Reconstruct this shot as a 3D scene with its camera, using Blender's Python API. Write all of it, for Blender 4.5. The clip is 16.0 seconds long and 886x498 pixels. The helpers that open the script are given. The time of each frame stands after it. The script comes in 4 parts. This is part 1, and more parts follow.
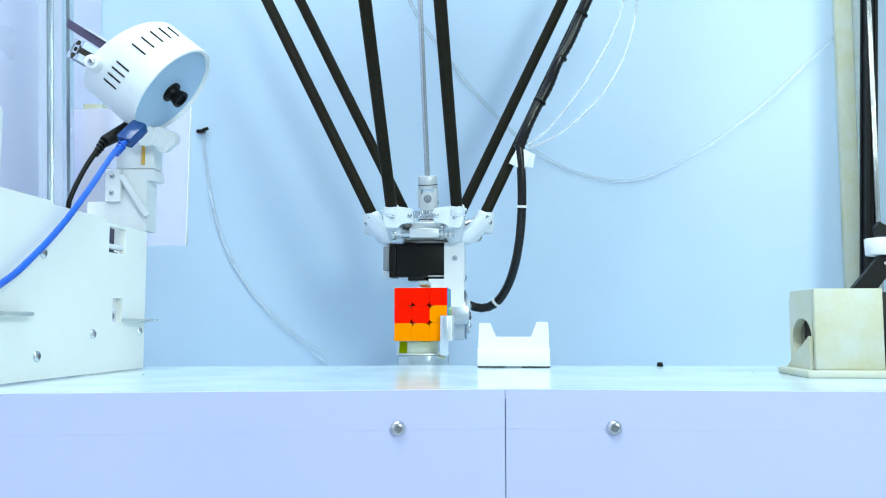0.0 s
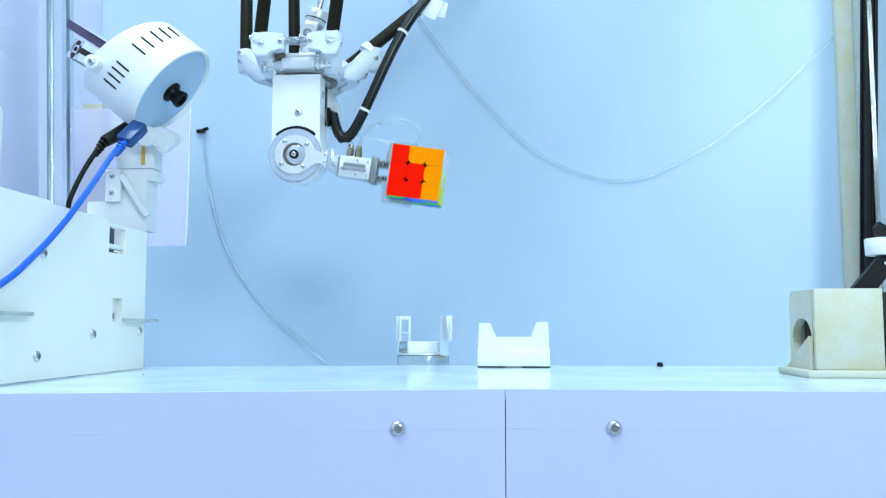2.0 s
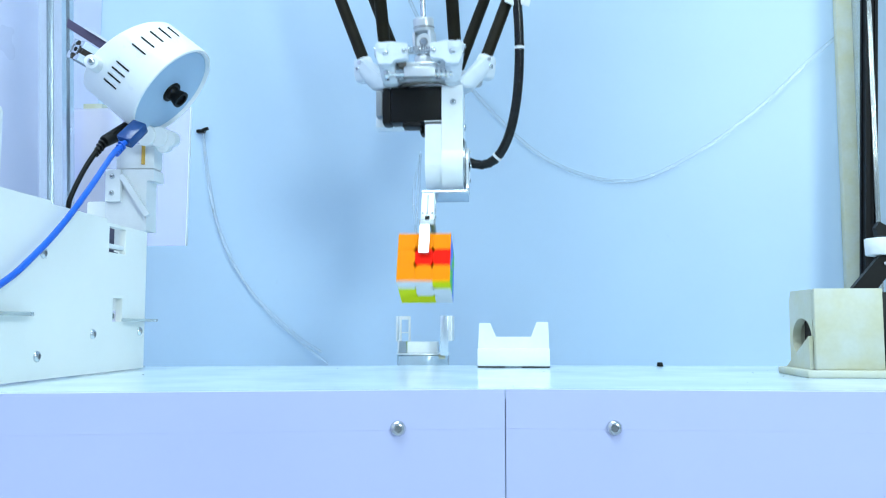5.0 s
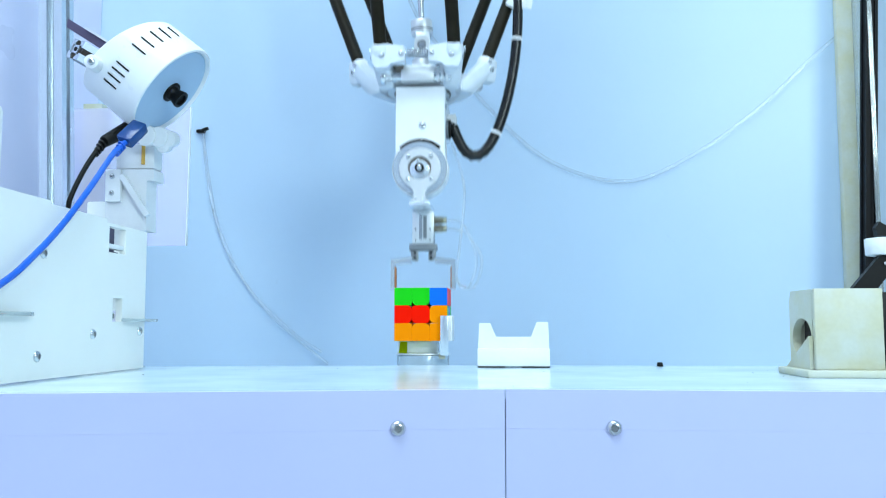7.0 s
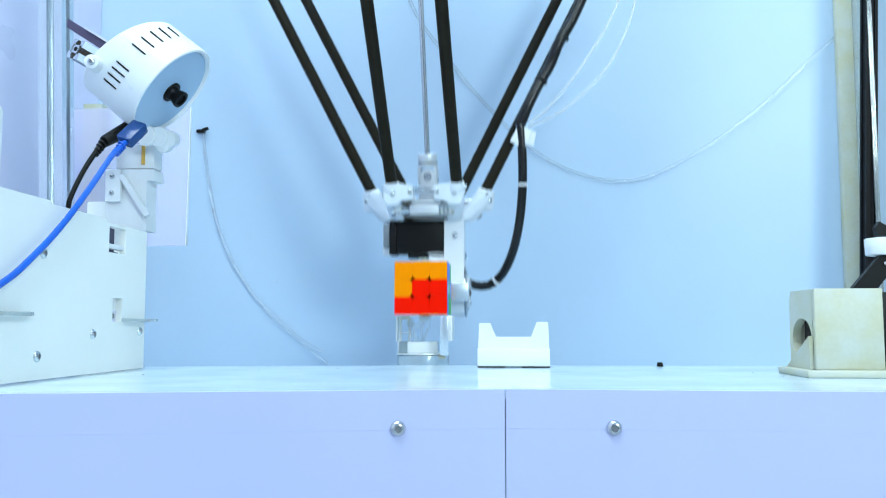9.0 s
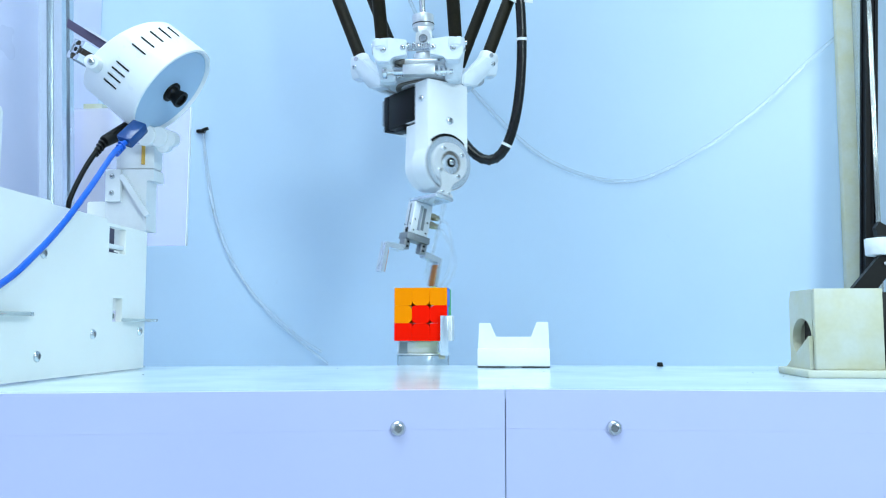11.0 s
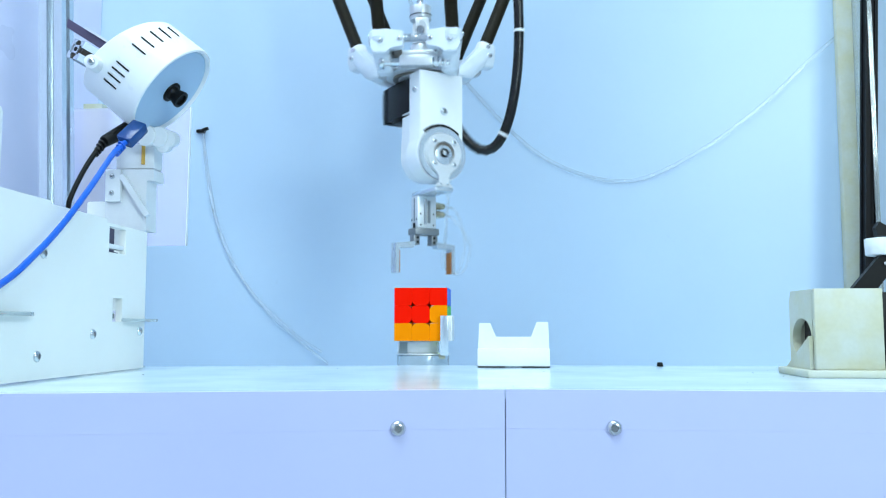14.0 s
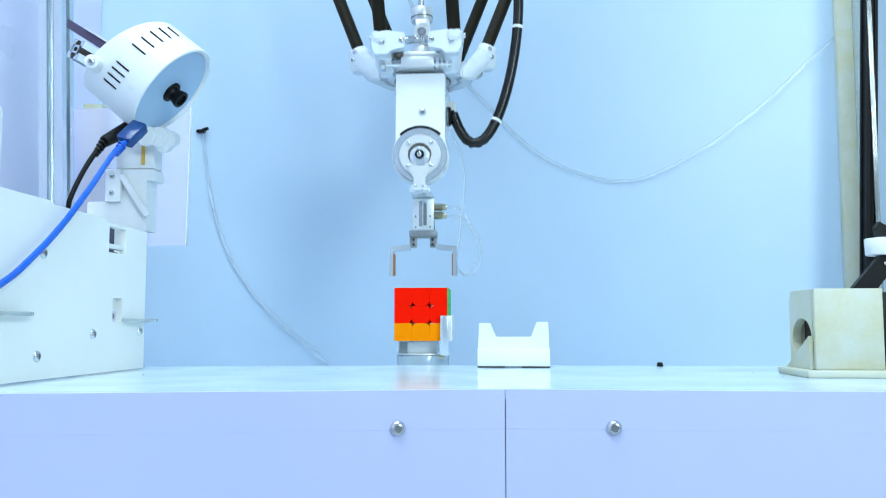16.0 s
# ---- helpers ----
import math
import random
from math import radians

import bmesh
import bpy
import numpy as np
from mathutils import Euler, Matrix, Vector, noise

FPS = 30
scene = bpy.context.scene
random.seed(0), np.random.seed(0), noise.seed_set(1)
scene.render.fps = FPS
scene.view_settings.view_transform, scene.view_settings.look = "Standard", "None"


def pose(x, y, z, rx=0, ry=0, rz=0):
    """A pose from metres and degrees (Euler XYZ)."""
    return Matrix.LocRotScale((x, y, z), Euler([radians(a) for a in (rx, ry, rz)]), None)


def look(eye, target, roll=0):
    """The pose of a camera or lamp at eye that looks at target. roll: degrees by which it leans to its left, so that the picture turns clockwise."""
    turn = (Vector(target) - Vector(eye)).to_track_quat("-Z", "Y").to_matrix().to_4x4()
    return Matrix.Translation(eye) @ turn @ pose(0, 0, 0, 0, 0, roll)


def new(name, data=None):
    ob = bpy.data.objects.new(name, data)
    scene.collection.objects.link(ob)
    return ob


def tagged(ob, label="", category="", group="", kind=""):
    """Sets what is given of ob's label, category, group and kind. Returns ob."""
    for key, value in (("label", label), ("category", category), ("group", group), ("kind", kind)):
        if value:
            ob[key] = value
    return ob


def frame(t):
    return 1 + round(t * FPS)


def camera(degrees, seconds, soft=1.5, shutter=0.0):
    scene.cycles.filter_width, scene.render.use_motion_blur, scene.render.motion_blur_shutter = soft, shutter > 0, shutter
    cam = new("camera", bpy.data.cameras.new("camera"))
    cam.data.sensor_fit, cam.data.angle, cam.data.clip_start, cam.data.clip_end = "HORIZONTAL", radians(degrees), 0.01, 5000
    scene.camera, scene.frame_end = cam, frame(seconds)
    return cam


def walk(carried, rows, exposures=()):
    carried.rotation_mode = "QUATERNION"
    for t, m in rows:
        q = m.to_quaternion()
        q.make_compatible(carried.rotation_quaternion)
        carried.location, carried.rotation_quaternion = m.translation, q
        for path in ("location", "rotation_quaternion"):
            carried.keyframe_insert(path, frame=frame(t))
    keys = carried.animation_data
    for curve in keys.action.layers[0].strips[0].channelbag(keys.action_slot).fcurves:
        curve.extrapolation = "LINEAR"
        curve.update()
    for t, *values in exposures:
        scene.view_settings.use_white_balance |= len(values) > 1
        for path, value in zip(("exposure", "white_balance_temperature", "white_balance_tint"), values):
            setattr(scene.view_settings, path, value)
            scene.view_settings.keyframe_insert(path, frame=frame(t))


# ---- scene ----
EYE = (0.0955, -0.9618, 0.0414)
cam = camera(53.66, 16.0, soft=1.1, shutter=0.25)
walk(cam, [(t, pose(*EYE, 95.0, 0, 4.39)) for t in (0.0, 16.0)],
     exposures=[(0.0, 0.10, 7050, 9), (1.5, 0.10, 6950, 9), (2.0, 0.0, 6500, 10), (16.0, 0.0, 6500, 10)])

# ---- light: bright workshop, ceiling panels, daylight-blue ----
world = bpy.data.worlds.new("world")
scene.world = world
world.use_nodes = True
world.node_tree.nodes["Background"].inputs[0].default_value = (0.76, 0.94, 1.0, 1)
world.node_tree.nodes["Background"].inputs[1].default_value = 0.25


def area_lamp(name, eye, target, size_x, size_y, watts, colour):
    d = bpy.data.lights.new(name, "AREA")
    d.shape, d.size, d.size_y, d.energy, d.color = "RECTANGLE", size_x, size_y, watts, colour
    ob = new(name, d)
    ob.matrix_world = look(eye, target)
    return ob


area_lamp("work_light", (1.42, -2.35, 1.02), (-0.1, 0.1, 0.12), 0.60, 0.60, 34, (0.75, 0.945, 1.0))
area_lamp("ceiling_light", (-0.62, -0.80, 1.9), (-0.36, -0.05, 0.05), 2.2, 1.2, 77, (0.74, 0.945, 1.0))


# ---- materials ----
def material(name, colour, rough=0.5, metal=0.0, grain=0.04, scale=120.0, stain=0.05, stain_scale=9.0, bump=0.05,
             coat=0.0, spec=0.5, transmission=0.0, alpha=1.0, tint=None, ior=1.45):
    m = bpy.data.materials.new(name)
    m.use_nodes = True
    nt = m.node_tree
    b = nt.nodes["Principled BSDF"]
    b.inputs["Roughness"].default_value = rough
    b.inputs["Metallic"].default_value = metal
    b.inputs["Coat Weight"].default_value = coat
    b.inputs["Specular IOR Level"].default_value = spec
    b.inputs["Transmission Weight"].default_value = transmission
    b.inputs["Alpha"].default_value = alpha
    b.inputs["IOR"].default_value = ior
    tc = nt.nodes.new("ShaderNodeTexCoord")
    n1 = nt.nodes.new("ShaderNodeTexNoise")
    n1.inputs["Scale"].default_value, n1.inputs["Detail"].default_value = scale, 6
    n2 = nt.nodes.new("ShaderNodeTexNoise")
    n2.inputs["Scale"].default_value, n2.inputs["Detail"].default_value = stain_scale, 4
    for n in (n1, n2):
        nt.links.new(tc.outputs["Object"], n.inputs["Vector"])
    dark = [c * (1 - grain * 2) for c in colour]
    mix = nt.nodes.new("ShaderNodeMix")
    mix.data_type = "RGBA"
    mix.inputs[6].default_value, mix.inputs[7].default_value = (*dark, 1), (*colour, 1)
    nt.links.new(n1.outputs[0], mix.inputs[0])
    mix2 = nt.nodes.new("ShaderNodeMix")
    mix2.data_type, mix2.blend_type = "RGBA", "MULTIPLY"
    ramp = nt.nodes.new("ShaderNodeValToRGB")
    ramp.color_ramp.elements[0].position, ramp.color_ramp.elements[1].position = 0.3, 0.65
    ramp.color_ramp.elements[0].color = (1 - stain * 2.2, 1 - stain * 2, 1 - stain * 1.8, 1)
    ramp.color_ramp.elements[1].color = (1, 1, 1, 1)
    if tint:
        ramp.color_ramp.elements[0].color = (*tint, 1)
    nt.links.new(n2.outputs[0], ramp.inputs[0])
    mix2.inputs[0].default_value = 1
    nt.links.new(mix.outputs[2], mix2.inputs[6])
    nt.links.new(ramp.outputs[0], mix2.inputs[7])
    nt.links.new(mix2.outputs[2], b.inputs["Base Color"])
    mr = nt.nodes.new("ShaderNodeMapRange")
    mr.inputs[3].default_value, mr.inputs[4].default_value = max(rough - 0.08, 0.02), min(rough + 0.08, 1)
    nt.links.new(n2.outputs[0], mr.inputs[0])
    nt.links.new(mr.outputs[0], b.inputs["Roughness"])
    if bump:
        bp = nt.nodes.new("ShaderNodeBump")
        bp.inputs["Strength"].default_value, bp.inputs["Distance"].default_value = bump, 0.001
        nt.links.new(n1.outputs[0], bp.inputs["Height"])
        nt.links.new(bp.outputs[0], b.inputs["Normal"])
    return m


WALL = material("wall_film", (0.525, 0.67, 0.82), 0.42, stain=0.03, stain_scale=4, grain=0.01, bump=0.02)
BENCH = material("white_bench", (0.66, 0.79, 0.86), 0.17, stain=0.015, stain_scale=10, grain=0.005, bump=0.0, coat=0.2)
# white front boards: lilac shade of the camera-facing side is in the colour
PANEL_SHADED = material("shaded_white_panel", (0.545, 0.585, 0.84), 0.4, stain=0.02, stain_scale=6, grain=0.01, bump=0.01)
PANEL_L = material("white_side_panel", (0.94, 0.95, 0.91), 0.4, stain=0.02, stain_scale=7, grain=0.01, bump=0.01)
ROOM = material("grey_workshop", (0.42, 0.46, 0.50), 0.7)
# lilac cast of the light on white parts, held in the base colour
LILAC = material("lilac_light_tint", (0.76, 0.74, 0.92), 0.3, stain=0.03, stain_scale=5, grain=0.01)
PRINT = material("white_print", (0.85, 0.87, 0.89), 0.45, stain=0.03, stain_scale=40, scale=400, grain=0.03)
WHITE = material("white_housing", (0.86, 0.88, 0.90), 0.3, stain=0.02, stain_scale=30, grain=0.01)
PALE = material("pale_anodised", (0.70, 0.77, 0.84), 0.25, metal=0.75, scale=400, grain=0.03)
SHEET = material("lilac_film", (0.76, 0.72, 0.94), 0.15, alpha=0.40, grain=0, stain=0, bump=0)
CREAM = material("cream_print", (0.60, 0.62, 0.54), 0.5, tint=(0.96, 0.90, 0.68), stain_scale=34, scale=300, grain=0.05, bump=0.15)
CARBON = material("carbon_tube", (0.024, 0.019, 0.010), 0.5, spec=0.16, scale=500, grain=0.3, stain=0.12, stain_scale=60)
BLACK = material("black_plastic", (0.008, 0.008, 0.008), 0.45, spec=0.22, scale=300, grain=0.2)
BLACKM = material("black_anodised", (0.008, 0.008, 0.009), 0.42, spec=0.2, metal=0.0, scale=300, grain=0.2)
SLEEVE = material("black_spiral_sleeve", (0.008, 0.008, 0.008), 0.22, spec=0.5, scale=700, grain=0.3, bump=0.3)
STEEL = material("bright_steel", (0.72, 0.74, 0.76), 0.22, metal=1.0, scale=300, grain=0.05)
ALU = material("machined_aluminium", (0.84, 0.86, 0.88), 0.36, metal=0.55, scale=500, grain=0.06)
GREY = material("grey_anodised", (0.30, 0.32, 0.34), 0.42, metal=0.7, scale=400, grain=0.08)
BRASS = material("nickel_brass", (0.55, 0.50, 0.36), 0.25, metal=1.0, scale=300, grain=0.05)
LUG = material("milky_print", (0.74, 0.80, 0.87), 0.42, stain=0.04, stain_scale=60, scale=500, grain=0.03)
BRONZE = material("bronze_and_recess_shade", (0.24, 0.21, 0.18), 0.4, metal=0.7, scale=300)
DARKWOOD = material("brown_liner_and_slot_shade", (0.030, 0.018, 0.010), 0.6, scale=300, grain=0.2)
AMBER = material("amber_rubber_pad", (0.42, 0.15, 0.04), 0.6, scale=500, grain=0.1)
FOAM = material("clear_acrylic", (0.80, 0.88, 0.90), 0.1, transmission=0.75, grain=0.0, stain=0.0, bump=0)
TUBE = material("clear_tubing", (0.97, 0.98, 0.98), 0.08, transmission=0.9, alpha=0.6, grain=0.0, stain=0.0, bump=0, ior=1.3)
TUBE_B = material("milky_tubing", (0.95, 0.97, 0.98), 0.12, transmission=0.5, alpha=0.6, grain=0.0, stain=0.0, bump=0, ior=1.3)
DIFF = material("frosted_diffuser", (0.42, 0.58, 0.76), 0.35, grain=0.02, stain=0.03)
BLUE = material("blue_cable", (0.012, 0.13, 0.70), 0.22, scale=300, grain=0.08)
BLUEC = material("blue_connector", (0.02, 0.10, 0.36), 0.15, transmission=0.4, grain=0.05)
DARK = material("dark_gap", (0.03, 0.02, 0.035), 0.7)
RED = material("red_tile", (0.98, 0.008, 0.0), 0.35, spec=0.06, grain=0.01, stain=0.01, bump=0.01)
ORANGE = material("orange_tile", (0.98, 0.26, 0.0), 0.35, spec=0.06, grain=0.01, stain=0.01, bump=0.01)
YELLOW = material("yellow_tile", (0.80, 0.84, 0.0), 0.35, spec=0.08, grain=0.01, stain=0.01, bump=0.01)
WTILE = material("white_tile", (0.84, 0.86, 0.87), 0.35, spec=0.15, grain=0.01, stain=0.01, bump=0.01)
GREEN = material("green_tile", (0.01, 0.56, 0.01), 0.35, spec=0.15, grain=0.01, stain=0.01, bump=0.01)
BTILE = material("blue_tile", (0.005, 0.15, 0.80), 0.35, spec=0.15, grain=0.01, stain=0.01, bump=0.01)
CORE = material("red_core", (0.70, 0.03, 0.01), 0.5)
MIRROR = material("polished_plate", (0.70, 0.72, 0.70), 0.06, metal=1.0, grain=0.0, stain=0.02, bump=0)
PURPLE = material("violet_bar_and_recess_shade", (0.10, 0.08, 0.14), 0.35, metal=0.3, scale=300)
GOLD = material("yellow_strip", (0.78, 0.46, 0.08), 0.4, scale=300)


# ---- mesh helpers ----
def box(bm, lo, hi, bevel=0.0, m=None):
    c = [(a + b) / 2 for a, b in zip(lo, hi)]
    s = [abs(b - a) for a, b in zip(lo, hi)]
    r = bmesh.ops.create_cube(bm, size=1, matrix=Matrix.Translation(c) @ Matrix.Diagonal((*s, 1)))
    vs = r["verts"]
    if bevel:
        es = list({e for v in vs for e in v.link_edges})
        r = bmesh.ops.bevel(bm, geom=es, offset=bevel, segments=2, profile=0.5, affect="EDGES")
        vs = r["verts"]
    if m is not None:
        bmesh.ops.transform(bm, matrix=m, verts=list({v for v in vs}))
    return bm


def cyl(bm, p, q, r, r2=None, n=24, bevel=0.0):
    p, q = Vector(p), Vector(q)
    m = Matrix.Translation((p + q) / 2) @ (q - p).to_track_quat("Z", "Y").to_matrix().to_4x4()
    g = bmesh.ops.create_cone(bm, cap_ends=True, segments=n, radius1=r, radius2=r if r2 is None else r2,
                              depth=(q - p).length, matrix=m)
    if bevel:
        es = [e for e in {e for v in g["verts"] for e in v.link_edges} if any(len(f.verts) > 4 for f in e.link_faces)]
        bmesh.ops.bevel(bm, geom=es, offset=bevel, segments=2, profile=0.5, affect="EDGES")
    return bm


def ring(bm, p, axis, r_in, r_out, depth, n=32):
    q = Vector(axis).to_track_quat("Z", "Y").to_matrix().to_4x4()
    m = Matrix.Translation(p) @ q
    loops = []
    for rr, z in ((r_in, 0), (r_out, 0), (r_out, depth), (r_in, depth)):
        loops.append([bm.verts.new(m @ Vector((rr * math.cos(2 * math.pi * i / n), rr * math.sin(2 * math.pi * i / n), z)))
                      for i in range(n)])
    for a in range(4):
        la, lb = loops[a], loops[(a + 1) % 4]
        for i in range(n):
            bm.faces.new((la[i], la[(i + 1) % n], lb[(i + 1) % n], lb[i]))
    return bm


def smooth_line(pts, steps=8):
    """A Catmull-Rom line through pts."""
    pts = [Vector(p) for p in pts]
    ext = [pts[0] * 2 - pts[1]] + pts + [pts[-1] * 2 - pts[-2]]
    out = []
    for i in range(1, len(ext) - 2):
        a, b, c, d = ext[i - 1:i + 3]
        for k in range(steps):
            u = k / steps
            out.append(0.5 * (2 * b + (c - a) * u + (2 * a - 5 * b + 4 * c - d) * u * u + (3 * b - a - 3 * c + d) * u ** 3))
    return out + [pts[-1]]


def tube(bm, pts, r, n=12, ripple=0.0):
    pts = [Vector(p) for p in pts]
    rings = []
    up = Vector((0.13, 0.31, 0.94))
    for i, p in enumerate(pts):
        d = (pts[min(i + 1, len(pts) - 1)] - pts[max(i - 1, 0)]).normalized()
        s = d.cross(up)
        if s.length < 1e-3:
            s = d.cross(Vector((1, 0, 0)))
        s.normalize()
        w = d.cross(s)
        rr = r * (1 + ripple * (1 if i % 2 else -1))
        rings.append([bm.verts.new(p + (s * math.cos(2 * math.pi * k / n) + w * math.sin(2 * math.pi * k / n)) * rr) for k in range(n)])
    for a, b in zip(rings, rings[1:]):
        for k in range(n):
            bm.faces.new((a[k], a[(k + 1) % n], b[(k + 1) % n], b[k]))
    bm.faces.new(rings[0][::-1])
    bm.faces.new(rings[-1])
    return bm


def prism(bm, outline, lo, hi, axis="y"):
    """An outline of (u, v) pairs pushed along an axis from lo to hi."""
    def at(u, v, w):
        return {"y": (u, w, v), "x": (w, u, v), "z": (u, v, w)}[axis]
    a = [bm.verts.new(at(u, v, lo)) for u, v in outline]
    b = [bm.verts.new(at(u, v, hi)) for u, v in outline]
    n = len(a)
    bm.faces.new(a)
    bm.faces.new(b[::-1])
    for i in range(n):
        bm.faces.new((a[i], b[i], b[(i + 1) % n], a[(i + 1) % n]))
    return bm


def hull(bm, pts):
    """The convex solid over some points."""
    vs = [bm.verts.new(p) for p in pts]
    r = bmesh.ops.convex_hull(bm, input=vs)
    bmesh.ops.delete(bm, geom=[v for v in set(r["geom_interior"]) | set(r["geom_unused"]) if isinstance(v, bmesh.types.BMVert)], context="VERTS")
    return bm


def arc_plate(bm, r_in, r_out, a0, a1, lo, hi, n=16):
    """A flat curved strip in the x-z plane."""
    ang = [radians(a0 + (a1 - a0) * i / n) for i in range(n + 1)]
    return prism(bm, [(r_out * math.cos(a), r_out * math.sin(a)) for a in ang] + [(r_in * math.cos(a), r_in * math.sin(a)) for a in ang[::-1]], lo, hi, "y")


def mesh_of(name, bm, mat):
    bmesh.ops.recalc_face_normals(bm, faces=bm.faces)
    me = bpy.data.meshes.new(name)
    bm.to_mesh(me)
    bm.free()
    me.materials.append(mat)
    for p in me.polygons:
        p.use_smooth = len(p.vertices) == 4 and p.area < 4e-4
    me.set_sharp_from_angle(angle=radians(35))
    return me


def part(name, bm, mat, parent=None, label=""):
    ob = new(name, mesh_of(name, bm, mat))
    if parent is not None:
        ob.parent = parent
    if label:
        ob["label"] = label
    return ob


def structure(name, bm, mat, label, category):
    return tagged(part(name, bm, mat), label, category, kind="structure")


def thing(name, label, category, group="", at=None):
    ob = new(name)
    ob.empty_display_size = 0.02
    if at is not None:
        ob.matrix_basis = at
    return tagged(ob, label, category, group)


def B():
    return bmesh.new()


def button_screw(parent, p, axis, r, name="screw"):
    """A domed socket-head screw with its hexagonal socket."""
    p, a = Vector(p), Vector(axis).normalized()
    bm = B()
    m = Matrix.Translation(p) @ a.to_track_quat("Z", "Y").to_matrix().to_4x4()
    prof = ((1.0, 0.0), (1.0, 0.12), (0.9, 0.34), (0.7, 0.5), (0.5, 0.56), (0.46, 0.2), (0.0, 0.2))
    n = 18
    rings = []
    for k, (rr, z) in enumerate(prof[:-1]):
        rings.append([bm.verts.new(m @ Vector((rr * r * math.cos(2 * math.pi * i / n), rr * r * math.sin(2 * math.pi * i / n), z * r))) for i in range(n)])
    for x, y in zip(rings, rings[1:]):
        for i in range(n):
            bm.faces.new((x[i], x[(i + 1) % n], y[(i + 1) % n], y[i]))
    bm.faces.new(rings[-1])
    ob = part(name, bm, STEEL, parent)
    s = B()
    cyl(s, p + a * (0.205 * r), p + a * (0.30 * r), 0.40 * r, n=6)
    part("socket", s, GREY, ob)
    return ob


# ---- structure ----
bm = B(); box(bm, (-0.80, 0.34, -0.40), (0.600, 0.36, 1.6)); structure("wall_back", bm, WALL, "pale glossy white sheet behind the robot", "wall")
bm = B(); box(bm, (-0.565, -2.6, -0.40), (-0.545, 0.338, 1.6)); structure("wall_left", bm, LILAC, "white side sheet with the light's lilac tint painted into its colour", "wall")
bm = B(); box(bm, (2.10, -2.6, -0.40), (2.12, 0.9, 2.2)); structure("wall_right", bm, ROOM, "plain grey workshop wall", "wall")
bm = B(); box(bm, (0.600, 0.88, -0.40), (2.10, 0.90, 2.2)); structure("wall_far", bm, WALL, "plain white workshop wall", "wall")
bm = B(); box(bm, (-0.9, -2.6, -0.42), (2.12, 0.9, -0.40)); structure("floor", bm, ROOM, "pale grey workshop table", "floor")

# bench: top sheet and two front boards
bm = B()
prism(bm, [(-0.60, -0.525), (0.0915, -0.3862), (0.62, -0.3985), (0.62, -0.022), (0.05, -0.038), (-0.25, -0.082), (-0.545, -0.082)], -0.006, 0.0, "z")
structure("bench_top", bm, BENCH, "glossy white bench top with small specks", "bench")
bm = B(); box(bm, (-0.545, -0.37, -0.05), (0.62, 0.339, -0.02)); structure("machine_deck", bm, WALL, "pale machine deck behind the bench top", "deck")


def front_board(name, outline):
    ob = tagged(new(name), "white two-piece front board, lilac shade painted in, with a socket screw", "panel", kind="structure")
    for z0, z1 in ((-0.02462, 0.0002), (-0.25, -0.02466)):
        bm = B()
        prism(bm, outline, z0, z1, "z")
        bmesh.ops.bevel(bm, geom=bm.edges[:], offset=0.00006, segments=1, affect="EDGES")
        part("board", bm, PANEL_SHADED, ob)
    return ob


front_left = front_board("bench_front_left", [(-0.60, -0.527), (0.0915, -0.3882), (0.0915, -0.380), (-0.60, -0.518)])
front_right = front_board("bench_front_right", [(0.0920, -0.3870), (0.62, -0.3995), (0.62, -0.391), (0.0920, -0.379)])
bm = B(); box(bm, (-0.9, -2.62, -0.40), (2.12, -2.6, 2.2)); structure("wall_behind", bm, ROOM, "plain grey workshop wall", "wall")
bm = B(); box(bm, (-0.9, -2.6, 2.2), (2.12, 0.9, 2.22)); structure("ceiling", bm, WALL, "plain white workshop ceiling", "ceiling")
button_screw(front_left, (0.0238, -0.4022, -0.0236), (0.2, -1, 0), 0.0050)
button_screw(front_right, (0.1612, -0.3887, -0.0236), (-0.02, -1, 0), 0.0050)

# ---- left side panel ----
panel = thing("machine_cover", "white machine side panel with cut-outs and socket screws", "panel")


def pierced_board(bm, x0, x1, ys, zs, top, holes):
    """A board in the y-z plane with rectangular openings through it; top gives each column's upper edge."""
    cells = set()
    for i in range(len(ys) - 1):
        for k in range(len(zs)):
            yc, zc = (ys[i] + ys[i + 1]) / 2, (zs[k] + (zs[k + 1] if k + 1 < len(zs) else top[i])) / 2
            if not any(a < yc < b and c < zc < d for a, b, c, d in holes):
                cells.add((i, k))
    for i, k in cells:
        za, zb = zs[k], zs[k + 1] if k + 1 < len(zs) else top[i]
        y0, y1 = ys[i], ys[i + 1]
        for xx in (x0, x1):
            bm.faces.new([bm.verts.new((xx, y, z)) for y, z in ((y0, za), (y1, za), (y1, zb), (y0, zb))])
        for step, a, b in (((-1, 0), (y0, za), (y0, zb)), ((1, 0), (y1, za), (y1, zb)), ((0, -1), (y0, za), (y1, za)), ((0, 1), (y0, zb), (y1, zb))):
            if (i + step[0], k + step[1]) not in cells:
                bm.faces.new([bm.verts.new((xx, *q)) for xx, q in ((x0, a), (x1, a), (x1, b), (x0, b))])
    bmesh.ops.remove_doubles(bm, verts=bm.verts, dist=1e-6)
    return bm


